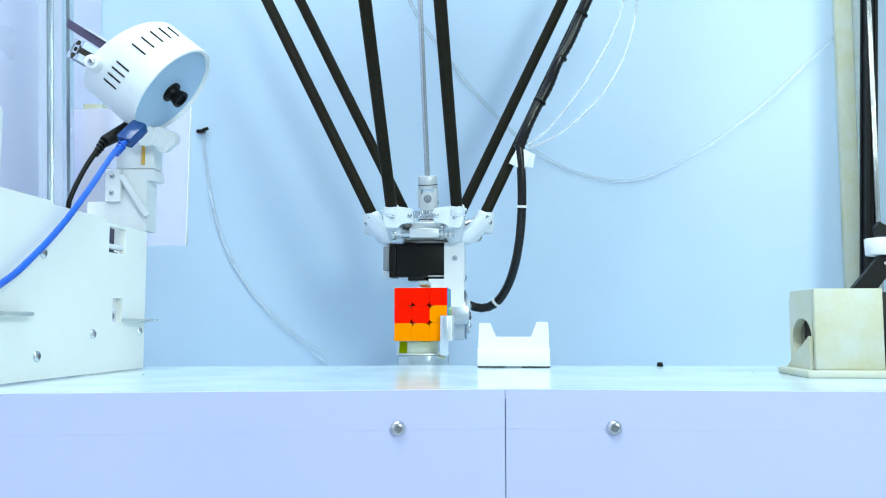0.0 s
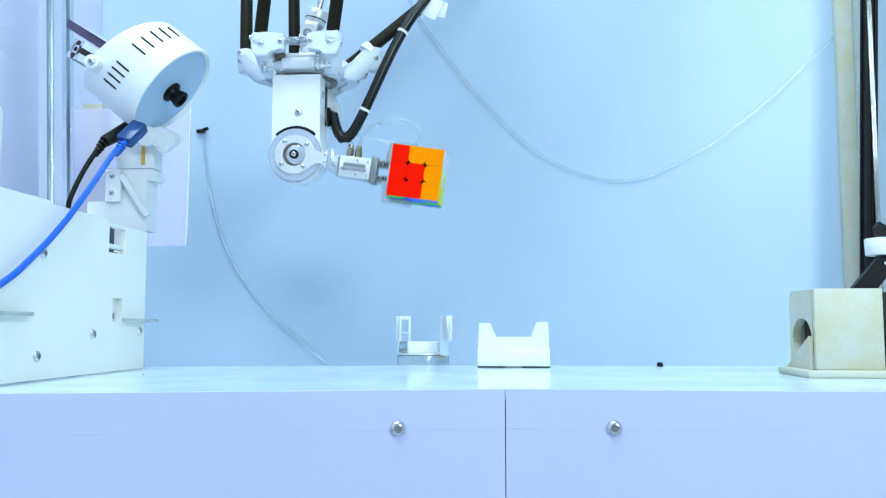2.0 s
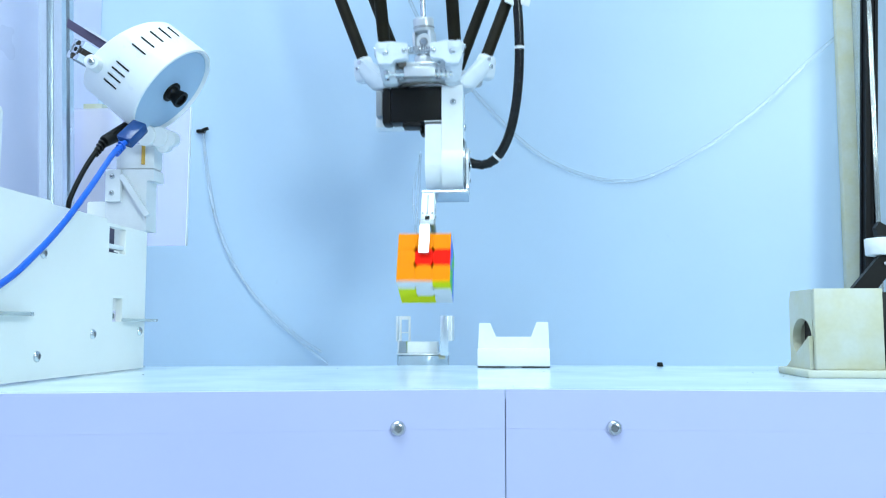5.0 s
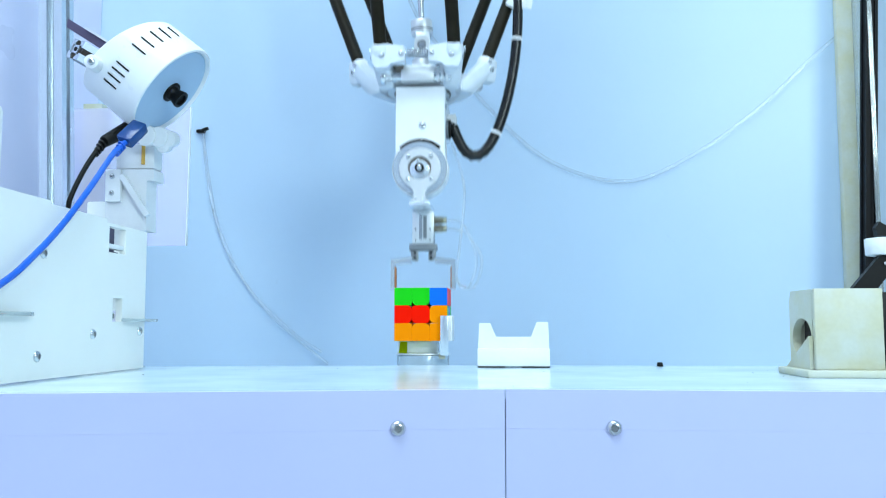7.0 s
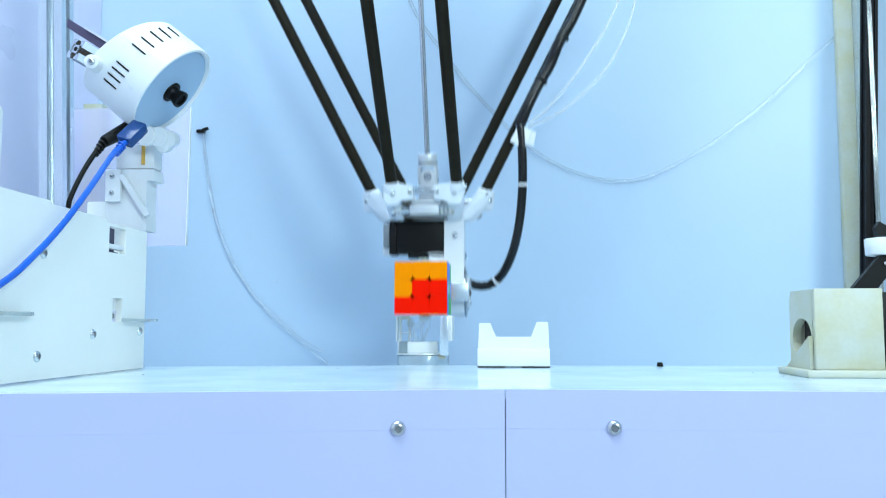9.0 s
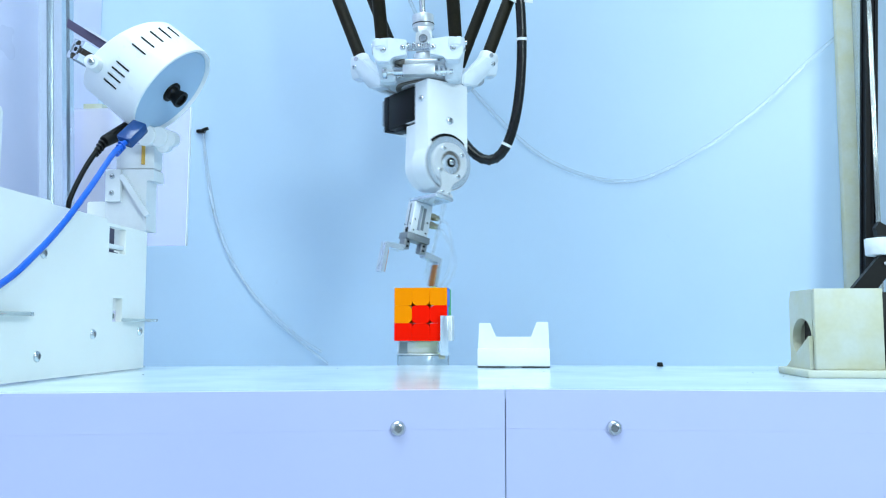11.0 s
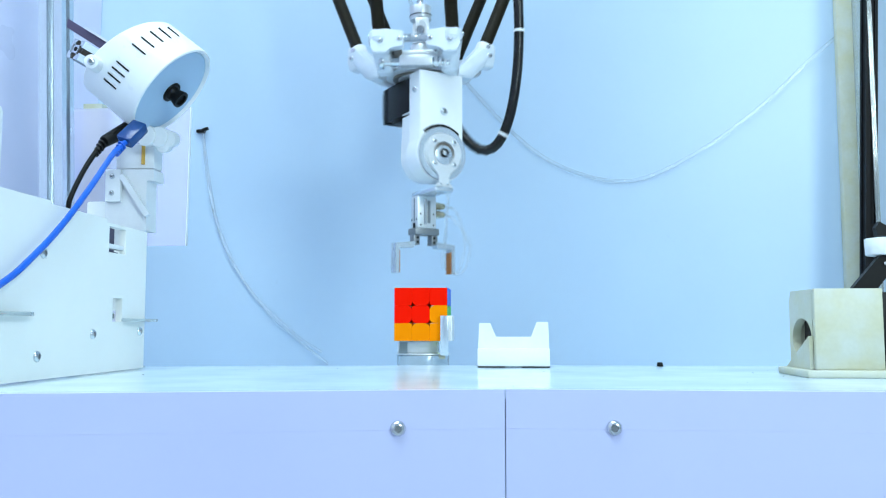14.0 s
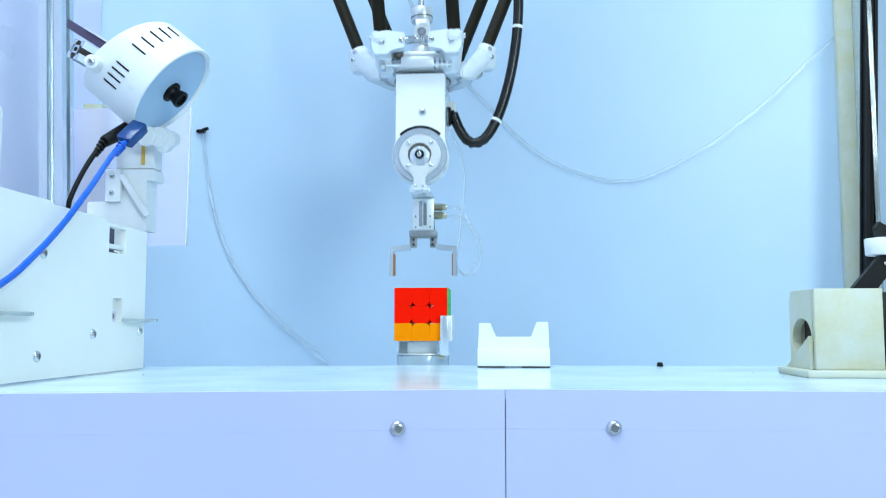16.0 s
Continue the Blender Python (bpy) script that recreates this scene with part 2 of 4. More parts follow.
bm = B()
pierced_board(bm, -0.262, -0.256, [-1.2, -0.319, -0.224, -0.2195, -0.2085, -0.1895, -0.1865, -0.1395], [0.0012, 0.045, 0.066, 0.106, 0.129],
              [0.1372, 0.1348, 0.1318, 0.1318, 0.1318, 0.1318, 0.1318], [(-0.2195, -0.1865, 0.106, 0.129), (-0.2085, -0.1895, 0.045, 0.066)])
board = part("board", bm, PANEL_L, panel)
# dark violet on plate and shelf stands in for shade inside the openings
bm = B(); box(bm, (-0.2860, -0.2400, 0.030), (-0.2840, -0.1500, 0.134)); part("inner_plate", bm, PURPLE, panel, "inner plate coloured dark violet for shade in the openings")
bm = B(); box(bm, (-0.2830, -0.2150, 0.1150), (-0.2700, -0.2060, 0.1300), 0.001); part("inner_rib", bm, BRONZE, panel, "dark inner rib")
bm = B(); box(bm, (-0.2830, -0.2040, 0.1150), (-0.2700, -0.1935, 0.1300), 0.001); part("inner_rib", bm, GREY, panel, "dark inner rib")
bm = B(); box(bm, (-0.2830, -0.2250, 0.1040), (-0.2660, -0.1800, 0.1085)); part("inner_shelf", bm, PURPLE, panel, "inner shelf coloured dark for shade in the opening")
bm = B(); box(bm, (-0.2640, -0.2195, 0.1098), (-0.2575, -0.1865, 0.1140), 0.0005); part("slide_rail", bm, WHITE, panel)
bm = B(); box(bm, (-0.2835, -0.2120, 0.0575), (-0.2630, -0.1985, 0.0680), 0.001); part("inner_block", bm, BLACK, panel, "black block behind the opening")
bm = B(); box(bm, (-0.2640, -0.2120, 0.0440), (-0.2622, -0.1870, 0.0550), 0.0004); part("latch_plate", bm, LILAC, panel)
for y, z in ((-0.3316, 0.0185), (-0.2448, 0.0342), (-0.1515, 0.0362), (-0.3280, 0.0960)):
    button_screw(panel, (-0.256, y, z), (1, 0, 0), 0.0043)
button_screw(panel, (-0.2622, -0.1975, 0.0500), (1, 0, 0), 0.0036)
for y0, y1, z in ((-0.42, -0.3525, 0.0498), (-0.19, -0.1290, 0.0465)):
    bm = B(); box(bm, (-0.2565, y0, z - 0.0014), (-0.2470, y1, z + 0.0014), 0.0005); part("acrylic_tab", bm, FOAM, panel, "clear acrylic tab")


# ---- extrusions ----
def extrusion_outline(w, slot=0.0082, depth=0.0095):
    """Quarter-symmetric outline of a slotted square extrusion."""
    h, s = w / 2, slot / 2
    q = [(s, h), (s, h - depth * 0.35), (s * 1.6, h - depth * 0.5), (s * 1.6, h - depth), (-s * 1.6, h - depth), (-s * 1.6, h - depth * 0.5), (-s, h - depth * 0.35), (-s, h)]
    out = []
    for k in range(4):
        c, n = math.cos(k * math.pi / 2), math.sin(k * math.pi / 2)
        out += [(x * c - y * n, x * n + y * c) for x, y in q]
        out += [((-h) * c - h * n, (-h) * n + h * c)]
    return out


def extrusion(name, p, q, w, mat, label, turn=0.0, slots=1):
    ob = thing(name, label, "aluminium extrusion")
    p, q = Vector(p), Vector(q)
    m = Matrix.Translation(p) @ (q - p).to_track_quat("Z", "Y").to_matrix().to_4x4() @ Matrix.Rotation(turn, 4, "Z")
    for k in range(slots):
        bm = B()
        prism(bm, [(x + (k - (slots - 1) / 2) * w, y) for x, y in extrusion_outline(w)], 0, (q - p).length, "z")
        bmesh.ops.transform(bm, matrix=m, verts=bm.verts)
        part("rail", bm, mat, ob)
        bm = B(); box(bm, (-w * 0.46, -w * 0.46, 0), (w * 0.46, w * 0.46, 0.003), 0.001)
        bmesh.ops.transform(bm, matrix=m @ Matrix.Translation(((k - (slots - 1) / 2) * w, 0, (q - p).length + 0.0005)), verts=bm.verts)
        part("end_cap", bm, BLACK, ob, "black plastic end cap")
    return ob


extrusion("upright_extrusion", (-0.3880, -0.05, -0.02), (-0.4160, -0.05, 0.62), 0.0265, PALE, "silver slotted aluminium upright beside the white panel", radians(0))
extrusion("black_upright_extrusion", (0.5690, 0.25, -0.02), (0.5955, 0.25, 0.62), 0.0165, BLACKM, "black slotted aluminium upright at the sheet's edge", 0.12)
bm = B(); prism(bm, [(0.583, 0.24), (0.589, 0.24), (0.65, 0.62), (0.64, 0.62)], -0.02, 0.9, "z"); structure("side_sheet", bm, FOAM, "clear acrylic sheet at the machine's side", "sheet")

# cream strip added for the shading where the back sheet bends
bm = B(); box(bm, (0.5730, 0.325, -0.02), (0.5980, 0.3395, 0.9), 0.004); structure("shaded_edge_bend", bm, CREAM, "beige strip standing for the shaded bend at the back sheet's edge", "trim")

# ---- ring light with camera ----
N = Vector((0.7703, 0.0223, -0.6373)).normalized()
LAMP_C = Vector((-0.2324, -0.15, 0.2683))
lamp_u = N.cross(Vector((0, 1, 0))).normalized()
lamp_m = Matrix.Translation(LAMP_C) @ Matrix((lamp_u, N.cross(lamp_u), N)).transposed().to_4x4()
lamp = thing("ring_light", "white round ring light with a small black camera", "lamp", at=lamp_m)
bm = B()
# depth of the back follows the slanted rear wall
prof = ((0.0440, -1, -0.0008), (0.0480, -1, 0.0004), (0.0502, -1, 0.0030), (0.0514, 0, 0.0), (0.0508, 0, 0.003), (0.0490, 0, 0.0036), (0.0473, 0, 0.0012), (0.0466, 0, -0.002))
nseg = 72
rings = []
for r, back, z in prof:
    loop = []
    for i in range(nseg):
        a = 2 * math.pi * i / nseg
        loop.append(bm.verts.new((r * math.cos(a), r * math.sin(a), z + (-0.0550 + 0.0110 * r / 0.0514 * math.cos(a) if back else 0.0))))
    rings.append(loop)
for a, b in zip(rings, rings[1:]):
    for i in range(nseg):
        bm.faces.new((a[i], a[(i + 1) % nseg], b[(i + 1) % nseg], b[i]))
bm.faces.new(rings[0][::-1])
bm.faces.new(rings[-1])
part("housing", bm, WHITE, lamp)
bm = B(); ring(bm, (0, 0, -0.0015), (0, 0, 1), 0.010, 0.0464, 0.0022, 64); part("diffuser", bm, DIFF, lamp, "pale blue frosted diffuser ring")
bm = B()
cyl(bm, (0, 0, -0.001), (0, 0, 0.003), 0.0105, n=28, bevel=0.0006)
cyl(bm, (0, 0, 0.003), (0, 0, 0.006), 0.0078, 0.0066, n=28)
cyl(bm, (0, 0, 0.006), (0, 0, 0.012), 0.0066, 0.0086, n=28)
ring(bm, (0, 0, 0.012), (0, 0, 1), 0.006, 0.0086, 0.0025, 28)
part("camera_lens", bm, BLACK, lamp, "black threaded camera lens")
for deg, z0, z1 in ((124.3, -0.0375, -0.0222), (115.1, -0.0362, -0.0206), (107.0, -0.0352, -0.0196), (99.3, -0.0346, -0.0190), (75.0, -0.0343, -0.0179),
                    (62.8, -0.0340, -0.0178), (50.3, -0.0340, -0.0178), (38.3, -0.0338, -0.0181), (25.0, -0.0325, -0.0182)):
    bm = B(); box(bm, (0.0490, -0.0007, z0), (0.05145, 0.0007, z1), m=Matrix.Rotation(radians(deg), 4, "Z")); part("vent_slot", bm, BLACK, lamp)

arm = thing("lamp_bracket", "short silver extrusion holding the ring light", "bracket")
bm = B()
prism(bm, extrusion_outline(0.0195, 0.0058, 0.0058), 0, 0.055, "z")
am = Matrix.Translation((-0.3165, -0.175, 0.3045)) @ Vector((0.42, 0.85, -0.22)).to_track_quat("Z", "Y").to_matrix().to_4x4() @ Matrix.Rotation(radians(20), 4, "Z")
bmesh.ops.transform(bm, matrix=am, verts=bm.verts)
part("rail", bm, PALE, arm)
bm = B(); cyl(bm, (0, 0, -0.0003), (0, 0, -0.0006), 0.0021, n=16); bmesh.ops.transform(bm, matrix=am, verts=bm.verts); part("core_hole", bm, BLACK, arm)
# dark boxes, one greyer, stand for the shade inside the rail's slots
for k in range(4):
    bm = B(); box(bm, (-0.0044, 0.0042, 0.0012), (0.0044, 0.0092, 0.045), m=Matrix.Rotation(k * math.pi / 2, 4, "Z")); bmesh.ops.transform(bm, matrix=am, verts=bm.verts); part("slot_shade", bm, DARKWOOD if k != 3 else GREY, arm)
bm = B(); cyl(bm, (-0.2885, -0.1780, 0.2840), (-0.2822, -0.2120, 0.2802), 0.0078, 0.0066, n=24, bevel=0.0015); part("swivel", bm, PRINT, arm)
button_screw(arm, (-0.2821, -0.2122, 0.2801), (0.18, -0.97, -0.1), 0.0036)
bm = B(); box(bm, (-0.3000, -0.168, 0.272), (-0.2800, -0.135, 0.298), 0.003); part("lug", bm, PRINT, arm)
bm = B(); prism(bm, [(-0.3440, 0.3380), (-0.3430, 0.3470), (-0.3000, 0.3200), (-0.2980, 0.3120), (-0.3020, 0.3110)], -0.142, -0.138, "y"); part("stay", bm, PURPLE, arm, "dark diagonal stay")
bm = B(); prism(bm, [(-0.3230, 0.3345), (-0.3222, 0.3368), (-0.2985, 0.3215), (-0.2985, 0.3190)], -0.1450, -0.1421, "y"); part("stay_edge", bm, ALU, arm)

# ---- white printed brackets and the parts behind the panel ----
br = thing("printed_bracket", "white printed bracket with small screws on the panel", "bracket")
bm = B(); prism(bm, [(-0.3085, 0.1408), (-0.290, 0.1362), (-0.2659, 0.1359), (-0.2665, 0.1860), (-0.2593, 0.1862), (-0.2596, 0.1973), (-0.3093, 0.1980)], -0.120, -0.095, "y"); part("body", bm, PRINT, br)
bm = B(); prism(bm, [(-0.293, 0.190), (-0.288, 0.192), (-0.2600, 0.1515), (-0.2650, 0.1490)], -0.127, -0.121, "y"); part("gusset", bm, WHITE, br)
bm = B(); box(bm, (-0.3063, -0.126, 0.1644), (-0.2907, -0.1205, 0.197), 0.001); part("plate", bm, WHITE, br)
for z in (0.1895, 0.173):
    button_screw(br, (-0.2995, -0.126, z), (0, -1, 0), 0.0028)
bm = B(); box(bm, (-0.3000, -0.118, 0.1985), (-0.2600, -0.096, 0.2240), 0.002); part("upper_block", bm, PRINT, br)
bm = B(); box(bm, (-0.2725, -0.1205, 0.2025), (-0.2696, -0.1175, 0.2235)); part("amber_strip", bm, GOLD, br, "amber strip")
clip = thing("print_clip", "ragged white printed clip under the ring light", "clip")
for k, (x, z, r) in enumerate(((-0.262, 0.228, 0.011), (-0.250, 0.227, 0.0105), (-0.241, 0.225, 0.009), (-0.247, 0.219, 0.008))):
    bm = B(); cyl(bm, (x, -0.138 + 0.002 * k, z), (x + 0.002, -0.120, z + 0.002), r, r * 0.8, n=14, bevel=0.002); part("lobe", bm, PRINT, clip)
bk = thing("side_block", "white box standing behind the side panel", "box")
bm = B(); box(bm, (-0.3500, -0.32, 0.0), (-0.3190, -0.28, 0.2230), 0.006); part("body", bm, WHITE, bk)
bm = B(); prism(bm, [(-0.3190, 0.1420), (-0.3150, 0.1420), (-0.3120, 0.1640), (-0.3150, 0.1650)], -0.322, -0.318, "y"); part("catch", bm, GREY, bk)
bm = B(); box(bm, (-0.478, 0.16, -0.02), (-0.452, 0.19, 0.34)); structure("trim_column", bm, CREAM, "pale beige column behind the bracket", "column")
bm = B(); box(bm, (-0.3430, -0.09, 0.0), (-0.2870, -0.075, 0.170), 0.002); structure("panel_return", bm, PANEL_L, "white return of the side panel", "panel")
bm = B(); prism(bm, [(-0.4700, 0.1363), (-0.2898, 0.1363), (-0.2879, 0.3045), (-0.4700, 0.3050)], 0.050, 0.053, "y"); sheet_ob = structure("lilac_sheet", bm, SHEET, "thin lilac translucent acrylic sheet", "sheet")
bm = B(); prism(bm, [(-0.2897, 0.1363), (-0.2887, 0.1363), (-0.2868, 0.3045), (-0.2878, 0.3045)], 0.0495, 0.0535, "y"); part("sheet_edge", bm, WHITE, sheet_ob, "bright cut edge")

# ---- lamp cables ----
bm = B(); tube(bm, smooth_line([(-0.2700, -0.160, 0.2330), (-0.2760, -0.175, 0.2230), (-0.2870, -0.180, 0.2080), (-0.2960, -0.190, 0.1850), (-0.3030, -0.200, 0.1575), (-0.3061, -0.200, 0.1410), (-0.315, -0.21, 0.08), (-0.33, -0.22, 0.004)]), 0.0024)
cb = thing("black_lamp_cable", "black cable with moulded plug from the ring light", "cable")
part("sheath", bm, BLACK, cb)
bm = B(); cyl(bm, (-0.2660, -0.150, 0.2360), (-0.2830, -0.180, 0.2130), 0.0080, 0.0056, n=16, bevel=0.001); part("plug", bm, BLACK, cb)
for k in range(4):
    bm = B(); p = Vector((-0.2840, -0.1795, 0.2115)) + Vector((-0.0018, -0.0005, -0.0032)) * k; ring(bm, p, (-0.5, -0.6, -0.7), 0.002, 0.0046 - 0.0004 * k, 0.0016, 16); part("strain_relief", bm, BLACK, cb)
PLUG = Vector((-0.2535, -0.185, 0.2190))
cb = thing("blue_lamp_cable", "translucent blue data cable with plug", "cable")
bm = B(); tube(bm, smooth_line([(-0.2550, -0.190, 0.2130), (-0.2580, -0.200, 0.2030), (-0.2580, -0.215, 0.1930), (-0.2510, -0.2680, 0.1550), (-0.2500, -0.3120, 0.1195), (-0.2500, -0.3510, 0.0923), (-0.2500, -0.3935, 0.0685), (-0.2510, -0.50, 0.025), (-0.2510, -0.62, 0.0040)]), 0.0025)
part("sheath", bm, BLUE, cb)
bm = B(); box(bm, (-0.0075, -0.0055, -0.0130), (0.0075, 0.0055, 0.0130), 0.0016, m=look(PLUG, PLUG + Vector((-0.30, -0.50, -0.62)), 30)); part("plug", bm, BLUEC, cb, "translucent blue plug")
for k in range(4):
    bm = B(); p = Vector((-0.2575, -0.1965, 0.2060)) + Vector((-0.0006, -0.0022, -0.0028)) * k; ring(bm, p, (-0.5, -0.6, -0.6), 0.0022, 0.0044 - 0.0003 * k, 0.0016, 16); part("strain_relief", bm, BLUE, cb)

# ---- cube stand ----
stand = thing("cube_stand", "silver two-pronged stand on a round white base", "stand")
bm = B(); cyl(bm, (0, 0, -0.02), (0, 0, 0.0095), 0.0285, n=48, bevel=0.0008); part("base", bm, FOAM, stand, "clear acrylic base")
bm = B(); cyl(bm, (0, 0, 0.0096), (0, 0, 0.0115), 0.0292, n=48, bevel=0.0006); part("plate", bm, ALU, stand)
bm = B(); box(bm, (-0.0165, -0.010, 0.0116), (0.0165, 0.010, 0.0240), 0.001); part("rest_block", bm, PRINT, stand, "white rest block under the cube")
bm = B()
box(bm, (-0.0290, 0.004, 0.0116), (-0.0272, 0.016, 0.0250), 0.0003)
box(bm, (-0.0310, 0.004, 0.0240), (-0.0292, 0.016, 0.0520), 0.0004)
part("left_prong", bm, ALU, stand)
bm = B(); prism(bm, [(-0.0062, 0.0116), (0.0062, 0.0240), (0.0074, 0.0228), (-0.0038, 0.0116)], -0.0262, -0.0172, "x"); part("tilted_plate", bm, MIRROR, stand, "small polished tilted plate")
for lo, hi in (((-0.0289, 0.0170, 0.0116), (-0.0262, 0.0190, 0.0520)), ((-0.0185, 0.0170, 0.0116), (-0.0160, 0.0190, 0.0520)), ((-0.0262, 0.0170, 0.0116), (-0.0185, 0.0190, 0.0150)), ((-0.0262, 0.0170, 0.0330), (-0.0185, 0.0185, 0.0342)), ((-0.0262, 0.0170, 0.0480), (-0.0185, 0.0190, 0.0520))):
    bm = B(); box(bm, lo, hi, 0.0004); part("window_plate", bm, PRINT, stand)
bm = B(); box(bm, (0.0215, -0.0360, 0.0100), (0.0300, -0.0296, 0.0520), 0.0004); part("right_prong", bm, PALE, stand)
bm = B(); box(bm, (0.0292, -0.0285, 0.0250), (0.0335, 0.012, 0.0520), 0.0004); part("side_prong", bm, PRINT, stand)
bm = B(); box(bm, (0.0195, -0.0330, 0.0060), (0.0265, -0.0290, 0.0115), 0.0005); part("brass_foot", bm, BRASS, stand)

# ---- white cradle ----
cr = thing("white_cradle", "white printed cradle with two raised horns", "holder")
bm = B(); box(bm, (0.0626, -0.088, 0.0012), (0.1342, -0.040, 0.0190), 0.0012); part("base", bm, PRINT, cr)
bm = B(); prism(bm, [(0.0632, 0.0191), (0.1335, 0.0191), (0.1328, 0.0450), (0.1225, 0.0450), (0.1165, 0.0300), (0.0805, 0.0300), (0.0745, 0.0440), (0.0645, 0.0440)], -0.0860, -0.0800, "y"); part("front_rim", bm, PRINT, cr)
bm = B(); prism(bm, [(0.0632, 0.0191), (0.1335, 0.0191), (0.1328, 0.0450), (0.1225, 0.0450), (0.1165, 0.0300), (0.0805, 0.0300), (0.0745, 0.0440), (0.0645, 0.0440)], -0.0480, -0.0420, "y"); part("back_rim", bm, PRINT, cr)
for x0, x1 in ((0.0628, 0.0895), (0.1065, 0.1340)):
    bm = B(); box(bm, (x0, -0.0875, 0.0), (x1, -0.042, 0.0011)); part("foot_strip", bm, BLACK, cr)

# ---- cream block ----
cb = thing("cream_block", "aged cream printed block with an oval hole and flange", "block")
bm = B()
x0, y0, y1, z0, z1 = 0.3390, -0.2300, -0.1720, 0.0065, 0.0710
n = 32
hole_c, hole_r = (-0.2030, 0.0310), (0.0240, 0.0165)
hole = [(hole_c[0] + hole_r[0] * math.cos(2 * math.pi * i / n), hole_c[1] + hole_r[1] * math.sin(2 * math.pi * i / n)) for i in range(n)]
rim = []
for i in range(n):
    c, s_ = math.cos(2 * math.pi * i / n), math.sin(2 * math.pi * i / n)
    k = min(((y1 - hole_c[0]) if c > 0 else (hole_c[0] - y0)) / max(abs(c), 1e-6), ((z1 - hole_c[1]) if s_ > 0 else (hole_c[1] - z0)) / max(abs(s_), 1e-6))
    rim.append((hole_c[0] + k * c, hole_c[1] + k * s_))
for xx in (x0, x0 + 0.007):
    va = [bm.verts.new((xx, *h)) for h in hole]
    vb = [bm.verts.new((xx, *h)) for h in rim]
    for i in range(n):
        bm.faces.new((va[i], va[(i + 1) % n], vb[(i + 1) % n], vb[i]))
    if xx == x0:
        first = va
for i in range(n):
    bm.faces.new((first[i], first[(i + 1) % n], va[(i + 1) % n], va[i]))
part("hole_wall", bm, CREAM, cb)
bm = B(); box(bm, (0.3391, -0.2360, 0.0062), (0.3925, -0.2298, 0.0712), 0.0009); part("front_wall", bm, CREAM, cb)
bm = B(); box(bm, (0.3460, -0.1780, 0.0062), (0.3925, -0.1720, 0.0708), 0.0008); part("back_wall", bm, CREAM, cb)
bm = B(); box(bm, (0.3860, -0.2300, 0.0062), (0.3924, -0.1781, 0.0708), 0.0008); part("side_wall", bm, CREAM, cb)
bm = B(); box(bm, (0.3461, -0.2298, 0.0660), (0.3858, -0.1782, 0.0709), 0.0006); part("top_wall", bm, CREAM, cb)
bm = B(); box(bm, (0.3480, -0.2240, 0.0064), (0.3850, -0.1800, 0.0560), 0.003); part("liner", bm, DARKWOOD, cb, "dark brown liner")
bm = B(); box(bm, (0.3300, -0.2430, 0.0), (0.4010, -0.1640, 0.0060), 0.0015); part("flange", bm, CREAM, cb)

bm = B(); prism(bm, [(-0.2300, 0.0062), (-0.1700, 0.0062), (-0.1790, 0.0106), (-0.2285, 0.0330), (-0.2300, 0.0330)], 0.3360, 0.3389, "x"); part("gusset", bm, CREAM, cb)

cl = thing("clamp_arm", "black clamp arm with a white knurled knob", "clamp")
bm = B(); prism(bm, [(0.3960, 0.0712), (0.4180, 0.0712), (0.4560, 0.118), (0.4560, 0.140), (0.4360, 0.118)], -0.158, -0.150, "y"); part("arm", bm, BLACK, cl)
bm = B(); prism(bm, [(0.4240, 0.1215), (0.4225, 0.1290), (0.4260, 0.1345), (0.440, 0.1260), (0.440, 0.1215)], -0.154, -0.146, "y"); part("jaw", bm, BLACK, cl)
bm = B(); cyl(bm, (0.4300, -0.150, 0.1040), (0.4300, -0.150, 0.1195), 0.0150, 0.0158, n=20, bevel=0.0012); part("knob", bm, WHITE, cl, "white ribbed knob")
bm = B(); cyl(bm, (0.4275, -0.1584, 0.0965), (0.4275, -0.1600, 0.0965), 0.0016, n=16); part("rivet", bm, STEEL, cl)
bm = B(); box(bm, (0.396, -0.168, 0.0), (0.456, -0.146, 0.0708), 0.002); part("foot", bm, BLACK, cl)

# ---- specks and tubes ----
sp = thing("black_grommet", "small black grommet lying on the bench", "grommet")
bm = B(); cyl(bm, (0.2471, -0.0480, 0.0), (0.2471, -0.0480, 0.0042), 0.0034, 0.0026, n=14, bevel=0.0006); part("body", bm, BLACK, sp)
sp = thing("black_wall_clip", "small black clip on the back sheet", "clip")
bm = B(); box(bm, (-0.3850, 0.332, 0.3375), (-0.3720, 0.3398, 0.3425), 0.001); part("body", bm, BLACK, sp)
bm = B(); cyl(bm, (-0.3735, 0.330, 0.341), (-0.3650, 0.330, 0.343), 0.0026, n=12); part("pin", bm, BLACK, sp)
rnd = random.Random(5)
dust = thing("dust_specks", "tiny dark specks on the bench top", "dust")
dust["kind"] = "stuff"
bm = B()
for k in range(12):
    x, y = rnd.uniform(-0.23, 0.34), rnd.uniform(-0.36, -0.10)
    bmesh.ops.create_icosphere(bm, subdivisions=1, radius=rnd.uniform(0.0002, 0.00045), matrix=Matrix.Translation((x, y, 0.0002)))
part("specks", bm, DARK, dust)

for k in range(3):
    marks = thing("sheet_mark", "tiny dark scuff marks on the back sheet", "mark")
    bm = B()
    for j in range(4):
        x, z = ((-0.262, 0.108), (-0.300, 0.330), (0.330, 0.170))[k]
        bmesh.ops.create_icosphere(bm, subdivisions=1, radius=rnd.uniform(0.0002, 0.0006), matrix=Matrix.Translation((x + rnd.uniform(-0.007, 0.007), 0.3398, z + rnd.uniform(-0.006, 0.006))))
    part("scuff", bm, DARK, marks)

